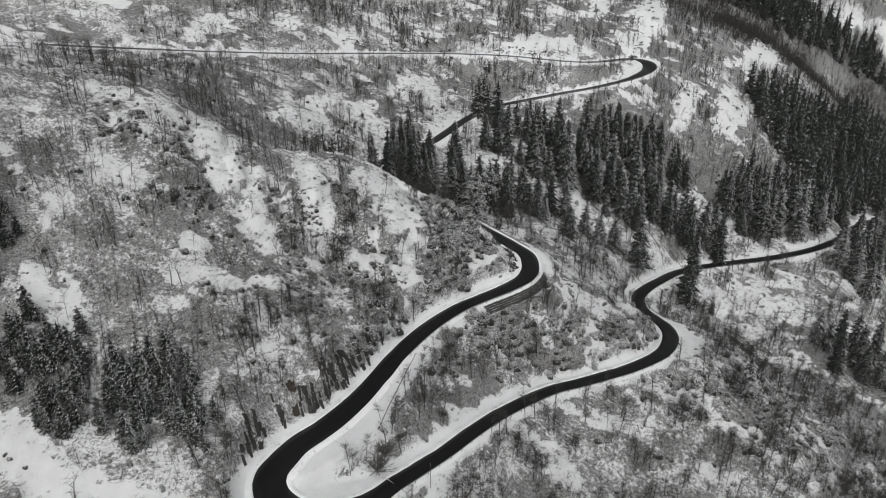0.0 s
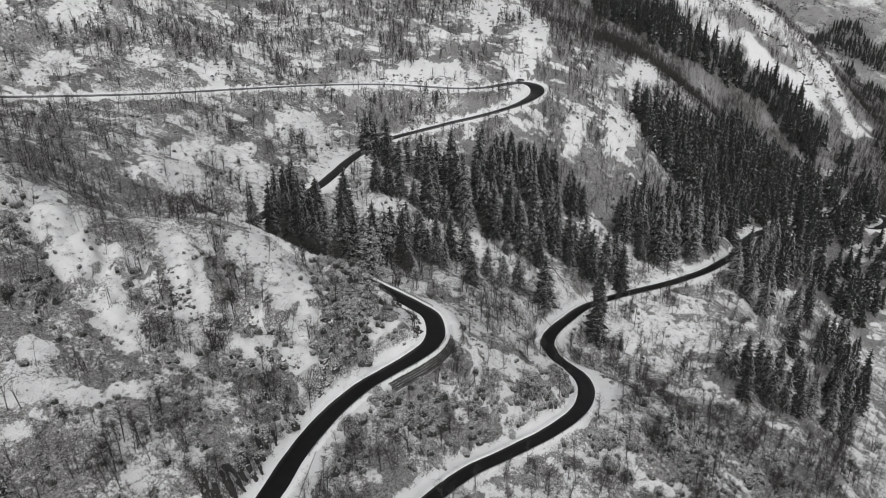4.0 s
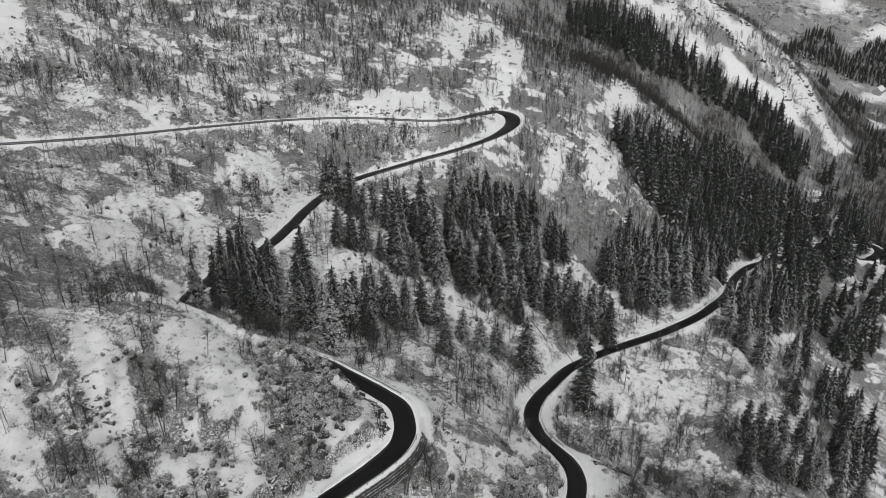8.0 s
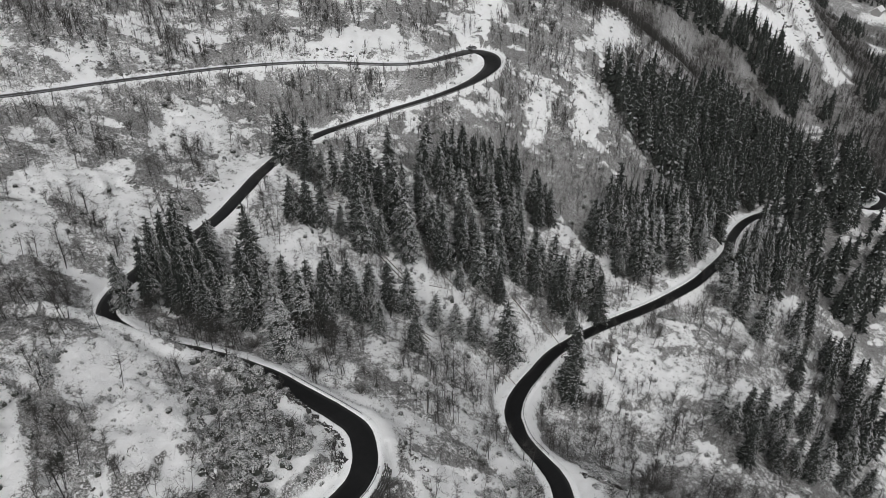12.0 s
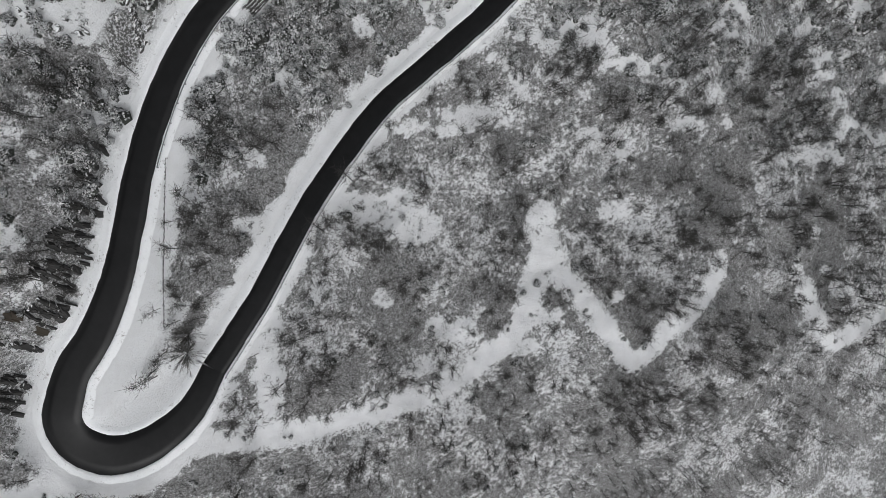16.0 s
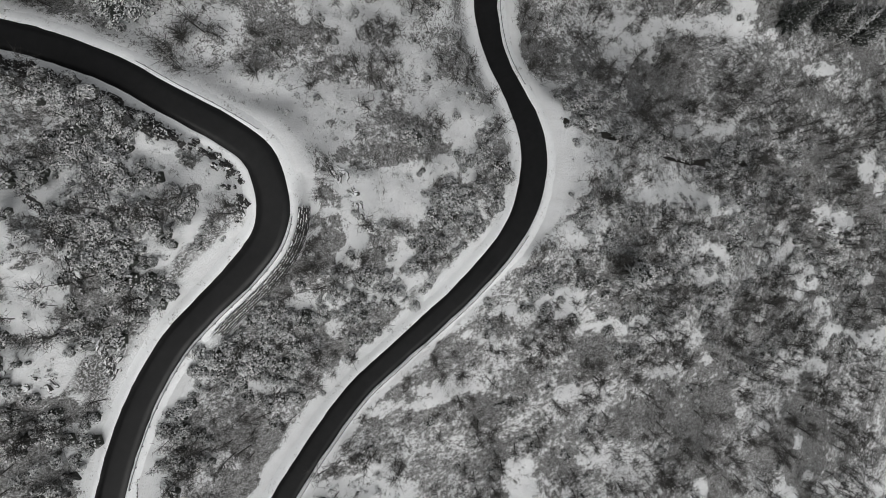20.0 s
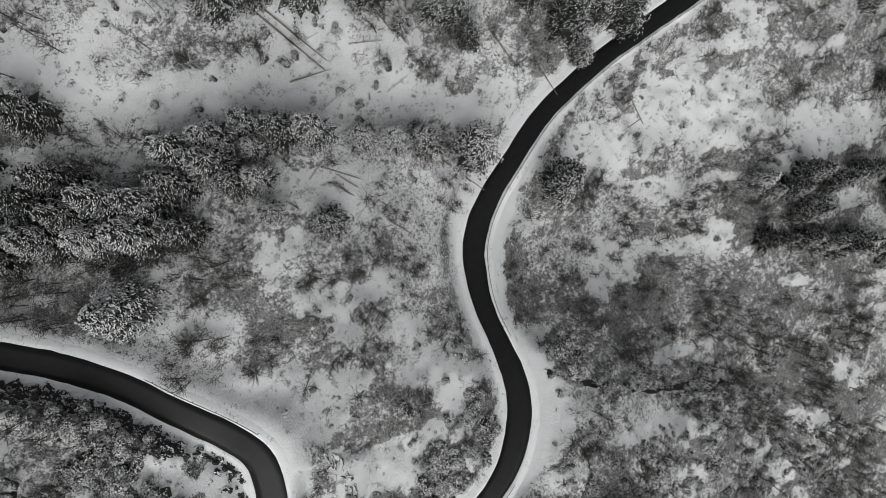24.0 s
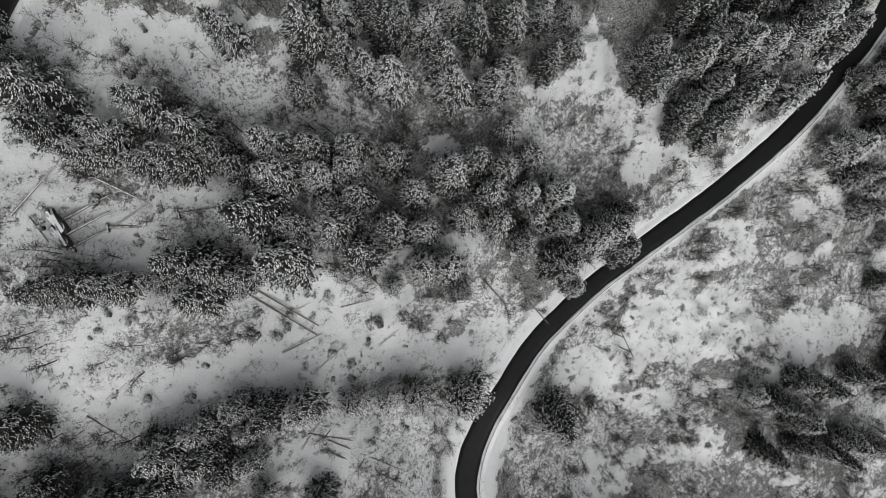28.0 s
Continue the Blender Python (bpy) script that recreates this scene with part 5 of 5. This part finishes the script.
def plant_brush(clumps=44000, each=12):
    """Heath and thin brush that pokes through the snow, as tufts of fine stalks."""
    x, y = rng.uniform(-150, 235, clumps), rng.uniform(55, 440, clumps)
    lump = 0.25 + 0.95 * smooth(0.36, 0.6, layered(x, y, 8, 62))
    open_ = from_grid("free", x, y)
    edge, level, verge = near_road(x, y)
    keep = rng.random(clumps) < np.maximum(lump * np.clip(1.05 - open_, 0, 1) ** 1.5, 0.45 * (edge > verge + 2) * (near_path(x, y) > 3))
    x, y = x[keep], y[keep]
    n = len(x) * each
    spread = np.repeat(np.where(open_[keep] > 0.5, 0.35, 1.0) * rng.uniform(0.5, 1.5, len(x)), each)
    a, rad = rng.uniform(0, 6.28, n), np.sqrt(rng.random(n)) * spread
    px, py = np.repeat(x, each) + np.cos(a) * rad, np.repeat(y, each) + np.sin(a) * rad
    p = np.c_[px, py, from_grid("z", px, py) - 0.05]
    b, up, ln = a + rng.normal(0, 0.9, n), rng.uniform(0.05, 0.9, n), rng.uniform(0.35, 1.3, n)
    d = np.c_[np.cos(b), np.sin(b), up] * ln[:, None]
    s = np.cross(d, rng.normal(size=(n, 3)))
    s *= (rng.uniform(0.02, 0.055, n) / (np.linalg.norm(s, axis=1) + 1e-9))[:, None]
    k = np.arange(n) * 3
    me = mesh_from("heath_brush", np.stack([p - s, p + s, p + d], 1).reshape(-1, 3), np.c_[k, k + 1, k + 2], [M_BARK])
    tagged(new("heath_brush", me), "dark heath and thin brush poking through snow", "brush", kind="stuff")


plant_brush()


# ---- rocks ----
def rock_mesh(name, seed, mat):
    """An angular, broken stone about one metre across."""
    r = np.random.default_rng(seed)
    bm = bmesh.new()
    bmesh.ops.create_cube(bm, size=1.0)
    bmesh.ops.subdivide_edges(bm, edges=bm.edges[:], cuts=2, use_grid_fill=True)
    for v in bm.verts:
        n_in = sum(abs(c) > 0.4 for c in v.co)
        v.co *= (1.0, 1.02, 0.92, 0.74)[n_in]
        v.co += Vector(r.uniform(-0.1, 0.1, 3))
        v.co.x += 0.16 * math.sin(v.co.y * 4 + seed)
        v.co.z += 0.10 * math.sin(v.co.x * 5 + seed * 2)
    me = bpy.data.meshes.new(name)
    bm.to_mesh(me)
    bm.free()
    me.materials.append(mat)
    return me


ROCKS = [rock_mesh("stone", 5 + k, M_ROCK) for k in range(5)]
STONES = [rock_mesh("wall_stone", 25 + k, M_STONE) for k in range(5)]
M_SLAB = make_dusted("dark_cleft_rock", (0.012, 0.012, 0.012), (0.06, 0.058, 0.055), 0.92, 1.25, 1.4)
SLABS = []
for k in range(5):
    bm = bmesh.new()
    bmesh.ops.create_cube(bm, size=1.0)
    bmesh.ops.subdivide_edges(bm, edges=bm.edges[:], cuts=2, use_grid_fill=True)
    for v in bm.verts:
        v.co *= 0.94 if sum(abs(c) > 0.4 for c in v.co) > 1 else 1.0
        v.co += Vector((rng.uniform(-0.08, 0.08), rng.uniform(-0.24, 0.24), rng.uniform(-0.16, 0.16)))
    SLABS.append(bpy.data.meshes.new("slab"))
    bm.to_mesh(SLABS[k])
    bm.free()
    SLABS[k].materials.append(M_SLAB)
M_EARTH = make_plain("dark_earth", (0.008, 0.007, 0.006), (0.03, 0.027, 0.023), 3.0, 0.95)
ROOTS = rock_mesh("roots", 47, make_dusted("root_earth", (0.008, 0.007, 0.006), (0.04, 0.036, 0.03), 0.55, 0.95, 3.0))
BROWN_ROCK = SLABS[2].copy()
BROWN_ROCK.materials[0] = M_RUST


def rock_ledge(corners, count, size, label, spread=1.0, close=1.6, kinds=None):
    """A broken rock edge along a line of x, y."""
    c, count, size = np.array(corners, float), int(count * 1.9), size * 0.55
    arc = np.cumsum(np.r_[0, np.hypot(*np.diff(c, axis=0).T)])
    s = np.sort(rng.uniform(0, arc[-1], count))
    x, y = np.interp(s, arc, c[:, 0]) + rng.normal(0, spread, count), np.interp(s, arc, c[:, 1]) + rng.normal(0, spread, count)
    edge, level, verge = near_road(x, y)
    keep = edge > close + 0.4 * verge
    x, y = x[keep], y[keep]
    count = len(x)
    z = height(x, y)
    ob = thing("rock_ledge", label, "rock", "rock ledges", at=pose(x[0], y[0], z[0]))
    turn = math.degrees(math.atan2(c[-1, 1] - c[0, 1], c[-1, 0] - c[0, 0]))
    for i in range(count):
        k = size * rng.uniform(0.6, 1.4)
        part("stone", (kinds or ROCKS)[int(rng.integers(5))], ob, at=pose(x[i] - x[0], y[i] - y[0], z[i] - z[0] - k * 0.12, rng.uniform(-28, 28), rng.uniform(-28, 28), turn + rng.uniform(-40, 40)) @ Matrix.Diagonal((k * rng.uniform(0.9, 1.9), k * rng.uniform(0.5, 1.0), k * rng.uniform(0.7, 1.1), 1)))


rock_ledge([(-9, 256), (-7, 250), (-5, 245), (-3.5, 239), (-2.5, 231)], 44, 2.0, "dark cracked rock edge on a snowy knoll", 0.5, 1.6, STONES)
rock_ledge([(-4, 222), (-5.5, 217), (-7, 212.5)], 20, 1.6, "dark rock crevice in snow above the road", 0.35, 1.2, STONES)
inner = WAY_UP[nearest(WAY_UP, -20, 287):nearest(WAY_UP, 30, 233):-1]
inner = inner[:, :2] - sides_of(inner) * (inner[:, 3] + 2.9)[:, None]
low = inner[:nearest(inner, 22, 254)]
rock_ledge(low, 130, 1.7, "dark rock face with snow above the road", 0.9, 0.35, SLABS)
rock_ledge(inner, 95, 1.9, "dark cracked rock cutting inside the road bend", 0.75, 0.9, SLABS)
rock_ledge([(46, 245), (49, 236), (50.5, 228)], 22, 1.5, "steep rock rib with snow below the bend", 0.7)
rock_ledge([(100, 247), (107, 242.5), (118, 236), (130, 231), (143, 225.5), (153, 224), (162, 221)], 40, 1.0, "dark rocks lining a narrow stream gully", 0.6)
rock_ledge([(143, 226), (151, 224)], 12, 2.2, "large snow capped rocks at the gully head", 1.2)
rock_ledge([(178, 203), (186, 198), (190, 193)], 14, 2.0, "snowy rock outcrop on the lower slope", 2.0)
rock_ledge([(-14, 478), (-4, 472)], 9, 3.0, "snow topped overhanging rock above the road", 1.2)
rock_ledge([(34, 478), (55, 476), (72, 475)], 22, 1.9, "low rock face above the upper road", 1.2)
rock_ledge([(-60, 442), (-44, 440), (-30, 450), (-20, 452)], 20, 1.7, "low rock face beside the upper road", 1.0)
rock_ledge([(92, 459), (110, 463), (122, 470)], 26, 1.6, "broken rocks inside the hairpin bend", 1.2)
rock_ledge([(-24, 219), (-14, 214)], 12, 1.6, "cracked rock slab edge under snow", 0.8)
rock_ledge([(-42, 226), (-34, 222), (-26, 226)], 14, 2.0, "rock step on a snowy knoll", 1.0)
rock_ledge([(-52, 234), (-44, 228)], 12, 2.0, "dark rock step between snow patches", 1.0)
rock_ledge([(-40, 373), (-20, 368), (2, 380)], 26, 1.6, "rock shelf with snow above the road", 1.5)
rock_ledge([(150, 366), (165, 352), (190, 354)], 22, 1.4, "rocky bank with snow above the road", 1.4)
rock_ledge([(392, 815), (430, 790), (470, 765), (505, 735), (525, 700)], 40, 4.4, "dark broken rocks along the far snowy ridge", 3.0)
rock_ledge([(420, 850), (470, 815), (520, 785), (560, 750), (578, 715)], 40, 4.6, "snowy crags on the far ridge", 3.0)
rock_ledge([(102, 214), (96, 209), (88, 206)], 16, 1.1, "snowy boulders tipped below the road", 1.0)


def stream():
    """A narrow dark stream in a gully of the lower slope."""
    c = np.array(spline([(101, 245.5, 0), (106, 243, 0), (114, 238, 0), (124, 233.5, 0), (137, 229, 0), (144, 227.5, 0), (154, 225, 0), (164, 221, 0)], 0.7))
    d = np.gradient(c[:, :2], axis=0)
    side = np.c_[-d[:, 1], d[:, 0]] / np.hypot(d[:, 0], d[:, 1])[:, None]
    wide = 0.06 + 2.2 * np.clip(layered(c[:, 0], c[:, 1], 3, 21) - 0.38, 0, 0.5)
    bend = (soft_noise(c[:, 0], c[:, 1], 4, 22) - 0.5) * 2.4
    rows = []
    for q in (-1, 0, 1):
        p = c[:, :2] + side * (bend + q * wide)[:, None]
        rows.append(np.c_[p, height(p[:, 0], p[:, 1]) + 0.22])
    n = len(c)
    v = np.stack(rows, 1).reshape(-1, 3)
    t = [f for i in range(n - 1) for q in (0, 1) for a in (i * 3 + q,) for f in ((a, a + 3, a + 4), (a, a + 4, a + 1))]
    tagged(new("stream", mesh_from("stream", v, np.array(t), [M_EARTH])), "narrow dark stream running down a snowy gully", "stream", kind="structure")


stream()


def rock_slabs():
    """The rock cutting beside the wide bend: dark ribs up the snowy bank."""
    face = thing("rock_cutting", "steep rock cutting with dark clefts between snowy slabs", "rock", at=pose(-44, 158, 68))
    way = WAY_UP[nearest(WAY_UP, -46, 140):nearest(WAY_UP, -13, 191)]
    left = sides_of(way)
    arc = np.cumsum(np.r_[0, np.hypot(*np.diff(way[:, :2], axis=0).T)])
    s, k = 0.8, 0
    while s < arc[-1] - 1:
        i = int(np.searchsorted(arc, s))
        k += 1
        brown = k == 9
        wide, ln = (1.3, 6.0) if brown else (rng.uniform(0.45, 1.1), rng.uniform(1.6, 5.2))
        d = way[i, 3] + way[i, 4] + 0.7 + rng.uniform(0.0, 1.6)
        turn = radians(rng.uniform(-22, 12) - 14)
        way_in = np.array([left[i, 0] * math.cos(turn) - left[i, 1] * math.sin(turn), left[i, 0] * math.sin(turn) + left[i, 1] * math.cos(turn)])
        a, b = way[i, :2] + left[i] * d, way[i, :2] + left[i] * d + way_in * ln
        za, zb = height(np.array([a[0], b[0]]), np.array([a[1], b[1]]))
        za, zb = max(za, way[i, 2] + 0.4), zb + 0.5
        slope = math.degrees(math.atan2(zb - za, ln))
        yaw = math.degrees(math.atan2(way_in[1], way_in[0]))
        n = 1 if brown else max(1, int(math.hypot(ln, zb - za) / 2.0))
        for q in range(n):
            u = (q + 0.5 + (0 if brown else rng.uniform(-0.35, 0.35))) / n
            p = a + (b - a) * u + np.array([-way_in[1], way_in[0]]) * (0 if brown else rng.uniform(-0.35, 0.35))
            size = (math.hypot(ln, zb - za), wide * 1.5, 1.4) if brown else (rng.uniform(1.8, 3.4), wide * rng.uniform(0.7, 1.5), rng.uniform(0.6, 1.5))
            m = pose(p[0] + 44, p[1] - 158, za + (zb - za) * u - 68 - (0.5 if brown else 0.1), 0, 0, yaw + rng.uniform(-20, 20) * (n > 1)) @ pose(0, 0, 0, rng.uniform(-25, 25) * (n > 1), -slope, 0)
            part("brown_slab" if brown else "slab", BROWN_ROCK if brown else SLABS[int(rng.integers(5))], face, "brown wet rock rib" if brown else "", at=m @ Matrix.Diagonal(size + (1,)))
        s += wide + (rng.uniform(0.2, 0.6) if rng.random() < 0.45 else rng.uniform(1.0, 2.8))


rock_slabs()


def stone_wall(way, lo, hi, sign, offsets, label, size=0.55, gap=0.62):
    """Dry stones laid down the bank beside a road."""
    seg = way[lo:hi]
    left = sides_of(seg) * sign
    arc = np.cumsum(np.r_[0, np.hypot(*np.diff(seg[:, :2], axis=0).T)])
    ob = thing("stone_wall", label, "wall", "dry stone walls", at=pose(*seg[0, :3]))
    # a dark sheet behind the stones stands in for shade in the joints
    v, t = ribbon(seg, [sign * (seg[:, 3] + off) for off in (offsets[0] - 0.35, offsets[0] - 0.1, offsets[-1] + 0.2)], [np.full(len(seg), a) for a in (-0.5, -0.12, -0.4 - 0.72 * len(offsets) + 0.75)])
    v[:, 2] = np.maximum(v[:, 2], height(v[:, 0], v[:, 1]) + 0.16)
    part("wall_face", mesh_from("wall_face", v, t[:, ::-1] if sign > 0 else t, [M_SLAB]), ob, "dark shaded joints between the stones", at=pose(*(-seg[0, :3])))
    for row, off in enumerate(offsets):
        for s in np.arange(0.3 * (row % 2), arc[-1], gap):
            s = min(max(s + rng.uniform(-0.2, 0.2), 0.0), arc[-1])
            rx, ry, rz, half, lx, ly = [np.interp(s, arc, a) for a in (*seg[:, :4].T, *left.T)]
            d = half + off + rng.uniform(-0.08, 0.08)
            x, y = rx + lx * d, ry + ly * d
            z = max(rz - 0.4 - 0.72 * row, float(height(np.array([x]), np.array([y]))[0])) + 0.22
            k = size * rng.uniform(0.75, 1.25)
            yaw = math.degrees(math.atan2(ly, lx)) + 90
            part("stone", STONES[int(rng.integers(5))], ob, at=pose(x - seg[0, 0], y - seg[0, 1], z - seg[0, 2], rng.uniform(-10, 10) + sign * 25, rng.uniform(-10, 10), yaw + rng.uniform(-8, 8)) @ Matrix.Diagonal((k * 2.0, k * 0.8, k, 1)))


stone_wall(WAY_UP, nearest(WAY_UP, 13, 220.5), nearest(WAY_UP, 34.3, 239), -1, (1.95, 2.3, 2.65, 3.0, 3.35), "tall dry stone retaining wall below the bend", 0.42, 0.66)


def edge_wall():
    """A long low stone edge along the inner verge."""
    ob = thing("stone_wall", "long low stone edge of the snowy verge", "wall", "dry stone walls", at=pose(-8, 192, 67))
    a, b = np.array([-7.6, 194.0]), np.array([-18.4, 156.0])
    for u in np.linspace(0, 1, 120):
        x, y = a + (b - a) * u + rng.normal(0, 0.04, 2)
        z = float(height(np.array([x]), np.array([y]))[0])
        k = rng.uniform(0.2, 0.32)
        part("stone", STONES[int(rng.integers(5))], ob, at=pose(x + 8, y - 192, z - 67 + 0.05, rng.uniform(-15, 15), 0, 74 + rng.uniform(-12, 12)) @ Matrix.Diagonal((k * 2.0, k * 0.8, k * 1.2, 1)))


edge_wall()


# ---- fallen trees, poles and the farm ----
def fallen_tree(x0, y0, x1, y1, rad, roots):
    z0, z1 = height(np.array([x0, x1]), np.array([y0, y1]))
    ob = thing("fallen_tree", "uprooted trunk with a wall of roots lying in snow" if roots else "bare felled trunk lying in snow", "log", "fallen trunks", at=pose(x0, y0, z0))
    s = Soup()
    end = (x1 - x0, y1 - y0, z1 - z0 + 0.5)
    s.cone((0, 0, 0.7 if roots else 0.35), end, rad * 1.4, rad * 0.6, 7)
    for k in range(5):
        u, a = rng.uniform(0.35, 0.95), rng.uniform(0, 6.28)
        p = np.array([0, 0, 0.5]) + (np.array(end) - np.array([0, 0, 0.5])) * u
        s.cone(p, p + np.array([math.cos(a) * 0.7, math.sin(a) * 0.7, 0.5]), 0.04, 0)
    part("trunk", s.mesh("log", M_LOG), ob)
    if roots:
        yaw = math.degrees(math.atan2(y1 - y0, x1 - x0))
        part("root_plate", ROOTS, ob, "dark earthy root plate", at=pose(-0.4, 0, 0.9 * roots, 0, 10, yaw) @ Matrix.Diagonal((1.6 * roots, 4.6 * roots, 3.0 * roots, 1)))


for row in LOGS:
    fallen_tree(*row)


def road_stake(x, y, tall):
    z = float(height(np.array([x]), np.array([y]))[0])
    ob = thing("road_pole", "thin tall grey pole at the road edge", "pole", at=pose(x, y, z))
    s = Soup()
    s.cone((0, 0, -0.8), (0, 0, tall), 0.08, 0.05, 8)
    part("mast", s.mesh("pole_mast", M_TRUNK), ob)
    c = Soup()
    c.box((-0.12, -0.12, tall), (0.12, 0.12, tall + 0.15))
    part("cap", c.mesh("pole_cap", M_STEEL), ob)


road_stake(-3.4, 144.4, 8.5)


def double_pole(x0, y0, x1, y1, tall):
    z0, z1 = height(np.array([x0, x1]), np.array([y0, y1]))
    ob = thing("power_line_pole", "pair of wooden poles with a cross beam", "pole", at=pose(x0, y0, z0))
    for x, y, z in ((0, 0, 0), (x1 - x0, y1 - y0, z1 - z0)):
        s = Soup()
        s.cone((x, y, z - 0.8), (x, y, tall), 0.16, 0.11, 8)
        part("mast", s.mesh("pole_mast", M_TRUNK), ob)
    s = Soup()
    d = np.array([x1 - x0, y1 - y0, 0.0])
    s.cone(-d * 0.35 + (0, 0, tall - 0.6), d * 1.35 + (0, 0, tall - 0.6), 0.12, 0.12, 6)
    part("cross_beam", s.mesh("pole_beam", M_TRUNK), ob)


double_pole(141.5, 309.0, 142.4, 304.6, 12.0)


def farmhouse(x, y, yaw, long_, deep, tall, label):
    z = float(height(np.array([x]), np.array([y]))[0])
    ob = thing("farmhouse", label, "house", at=pose(x, y, z, 0, 0, yaw))
    w = Soup()
    w.box((-long_ / 2, -deep / 2, -2), (long_ / 2, deep / 2, tall))
    w.add([(-long_ / 2, -deep / 2, tall), (-long_ / 2, deep / 2, tall), (-long_ / 2, 0, tall + deep * 0.4), (long_ / 2, -deep / 2, tall), (long_ / 2, deep / 2, tall), (long_ / 2, 0, tall + deep * 0.4)], [(0, 2, 1), (3, 4, 5)])
    part("wall", w.mesh("house_wall", M_WALL), ob)
    for sign in (-1, 1):
        r_ = Soup()
        h, e = tall + deep * 0.4, deep / 2 + 0.6
        r_.add([(-long_ / 2 - 0.6, 0, h + 0.25), (long_ / 2 + 0.6, 0, h + 0.25), (long_ / 2 + 0.6, sign * e, tall - 0.25), (-long_ / 2 - 0.6, sign * e, tall - 0.25),
                (-long_ / 2 - 0.6, 0, h), (long_ / 2 + 0.6, 0, h), (long_ / 2 + 0.6, sign * e, tall - 0.5), (-long_ / 2 - 0.6, sign * e, tall - 0.5)],
               [(0, 1, 2), (0, 2, 3), (4, 6, 5), (4, 7, 6), (3, 2, 6), (3, 6, 7), (0, 3, 7), (0, 7, 4), (1, 5, 6), (1, 6, 2)])
        part("roof", r_.mesh("house_roof", M_SNOW), ob, "snow covered roof slope")
    win = Soup()
    win.box((-0.6, -0.08, -0.7), (0.6, 0.08, 0.7))
    me = win.mesh("house_window", M_WINDOW)
    for k in range(3):
        part("window", me, ob, at=pose(-long_ * 0.3 + k * long_ * 0.3, -deep / 2, tall * 0.55))


farmhouse(936, 1040, 35, 26, 13, 6.0, "low farmhouse with a snowy roof")


def valley_building(x, y, yaw, long_, deep, tall, storeys, mat, label):
    """A flat-roofed block far down the valley, with rows of windows and snow on its roof."""
    z = float(height(np.array([x]), np.array([y]))[0])
    ob = thing("apartment_building" if storeys > 3 else "workshop", label, "building", at=pose(x, y, z, 0, 0, yaw))
    w = Soup()
    w.box((-long_ / 2, -deep / 2, -8), (long_ / 2, deep / 2, tall))
    part("wall", w.mesh("block_wall", mat), ob)
    r_ = Soup()
    r_.box((-long_ / 2 - 0.6, -deep / 2 - 0.6, tall), (long_ / 2 + 0.6, deep / 2 + 0.6, tall + 1.1))
    part("roof", r_.mesh("block_roof", M_SNOW), ob, "flat roof under snow")
    win = Soup()
    win.box((-0.8, -0.1, -0.75), (0.8, 0.1, 0.75))
    me = win.mesh("block_window", M_WINDOW)
    cols = int(long_ // 6)
    for i in range(storeys):
        for k in range(cols):
            part("window", me, ob, at=pose((k + 0.5) * long_ / cols - long_ / 2, -deep / 2, (i + 0.55) * tall / storeys))


M_PLASTER = make_plain("warm_plaster", (0.34, 0.29, 0.25), (0.46, 0.40, 0.35), 0.3)
valley_building(1176, 1296, -43, 46, 24, 27, 6, M_PLASTER, "pale plastered apartment block with snowy roof")
valley_building(1134, 1316, -43, 44, 22, 14, 3, M_WALL, "low grey workshop with a snowy flat roof")
valley_building(1090, 1362, -43, 40, 20, 9, 2, M_WALL, "low grey workshop with a snowy flat roof")


def parked_car(x, y, z, yaw):
    """A small car left beside the bend, with snow on it."""
    ob = thing("parked_car", "small grey car with snow on its roof parked by the bend", "car", at=pose(x, y, z, 0, 0, yaw) @ Matrix.Scale(1 / UNIT, 4))

    def prism(name, side, half, mat, label=""):
        n, sp = len(side), Soup()
        sp.add([(a, -half, b) for a, b in side] + [(a, half, b) for a, b in side],
               [t for k in range(n) for t in ((k, (k + 1) % n, n + (k + 1) % n), (k, n + (k + 1) % n, n + k))] + [(0, k, k + 1) for k in range(1, n - 1)] + [(n, n + k + 1, n + k) for k in range(1, n - 1)])
        return part(name, sp.mesh("car_" + name, mat), ob, label)

    prism("body", [(-2.05, 0.3), (-2.1, 0.75), (-1.9, 0.95), (-0.8, 1.0), (1.7, 1.0), (2.05, 0.85), (2.1, 0.4), (1.9, 0.25)], 0.85, M_STEEL)
    prism("window_band", [(-1.3, 1.0), (-0.6, 1.42), (1.1, 1.42), (1.75, 1.0)], 0.74, M_WINDOW, "dark glass windows")
    prism("snow_layer", [(-0.65, 1.42), (-0.5, 1.56), (1.0, 1.58), (1.15, 1.42)], 0.76, M_SNOW, "snow lying on the roof")
    tyre = Soup()
    tyre.cone((0, -0.1, 0), (0, 0.1, 0), 0.31, 0.31, 12)
    tyre.cone((0, 0.1, 0), (0, 0.14, 0), 0.31, 0.0, 12)
    tyre.cone((0, -0.1, 0), (0, -0.14, 0), 0.31, 0.0, 12)
    me = tyre.mesh("car_wheel", M_WINDOW)
    rim = Soup()
    rim.cone((0, -0.02, 0), (0, 0.02, 0), 0.18, 0.18, 10)
    rim = rim.mesh("car_rim", M_STEEL)
    for wx in (-1.3, 1.3):
        for wy in (-0.78, 0.78):
            wheel = part("wheel", me, ob, at=pose(wx, wy, 0.31))
            part("rim", rim, wheel, "pale steel rim", at=pose(0, math.copysign(0.13, wy), 0))


parked_car(132.6, 497.6, float(height(np.array([132.6]), np.array([497.6]))[0]) + 0.05, 14)


# ---- from the plan's units to metres ----
for ob in [o for o in scene.objects if o.parent is None and o is not cam]:
    ob.matrix_basis = Matrix.Scale(UNIT, 4) @ ob.matrix_basis
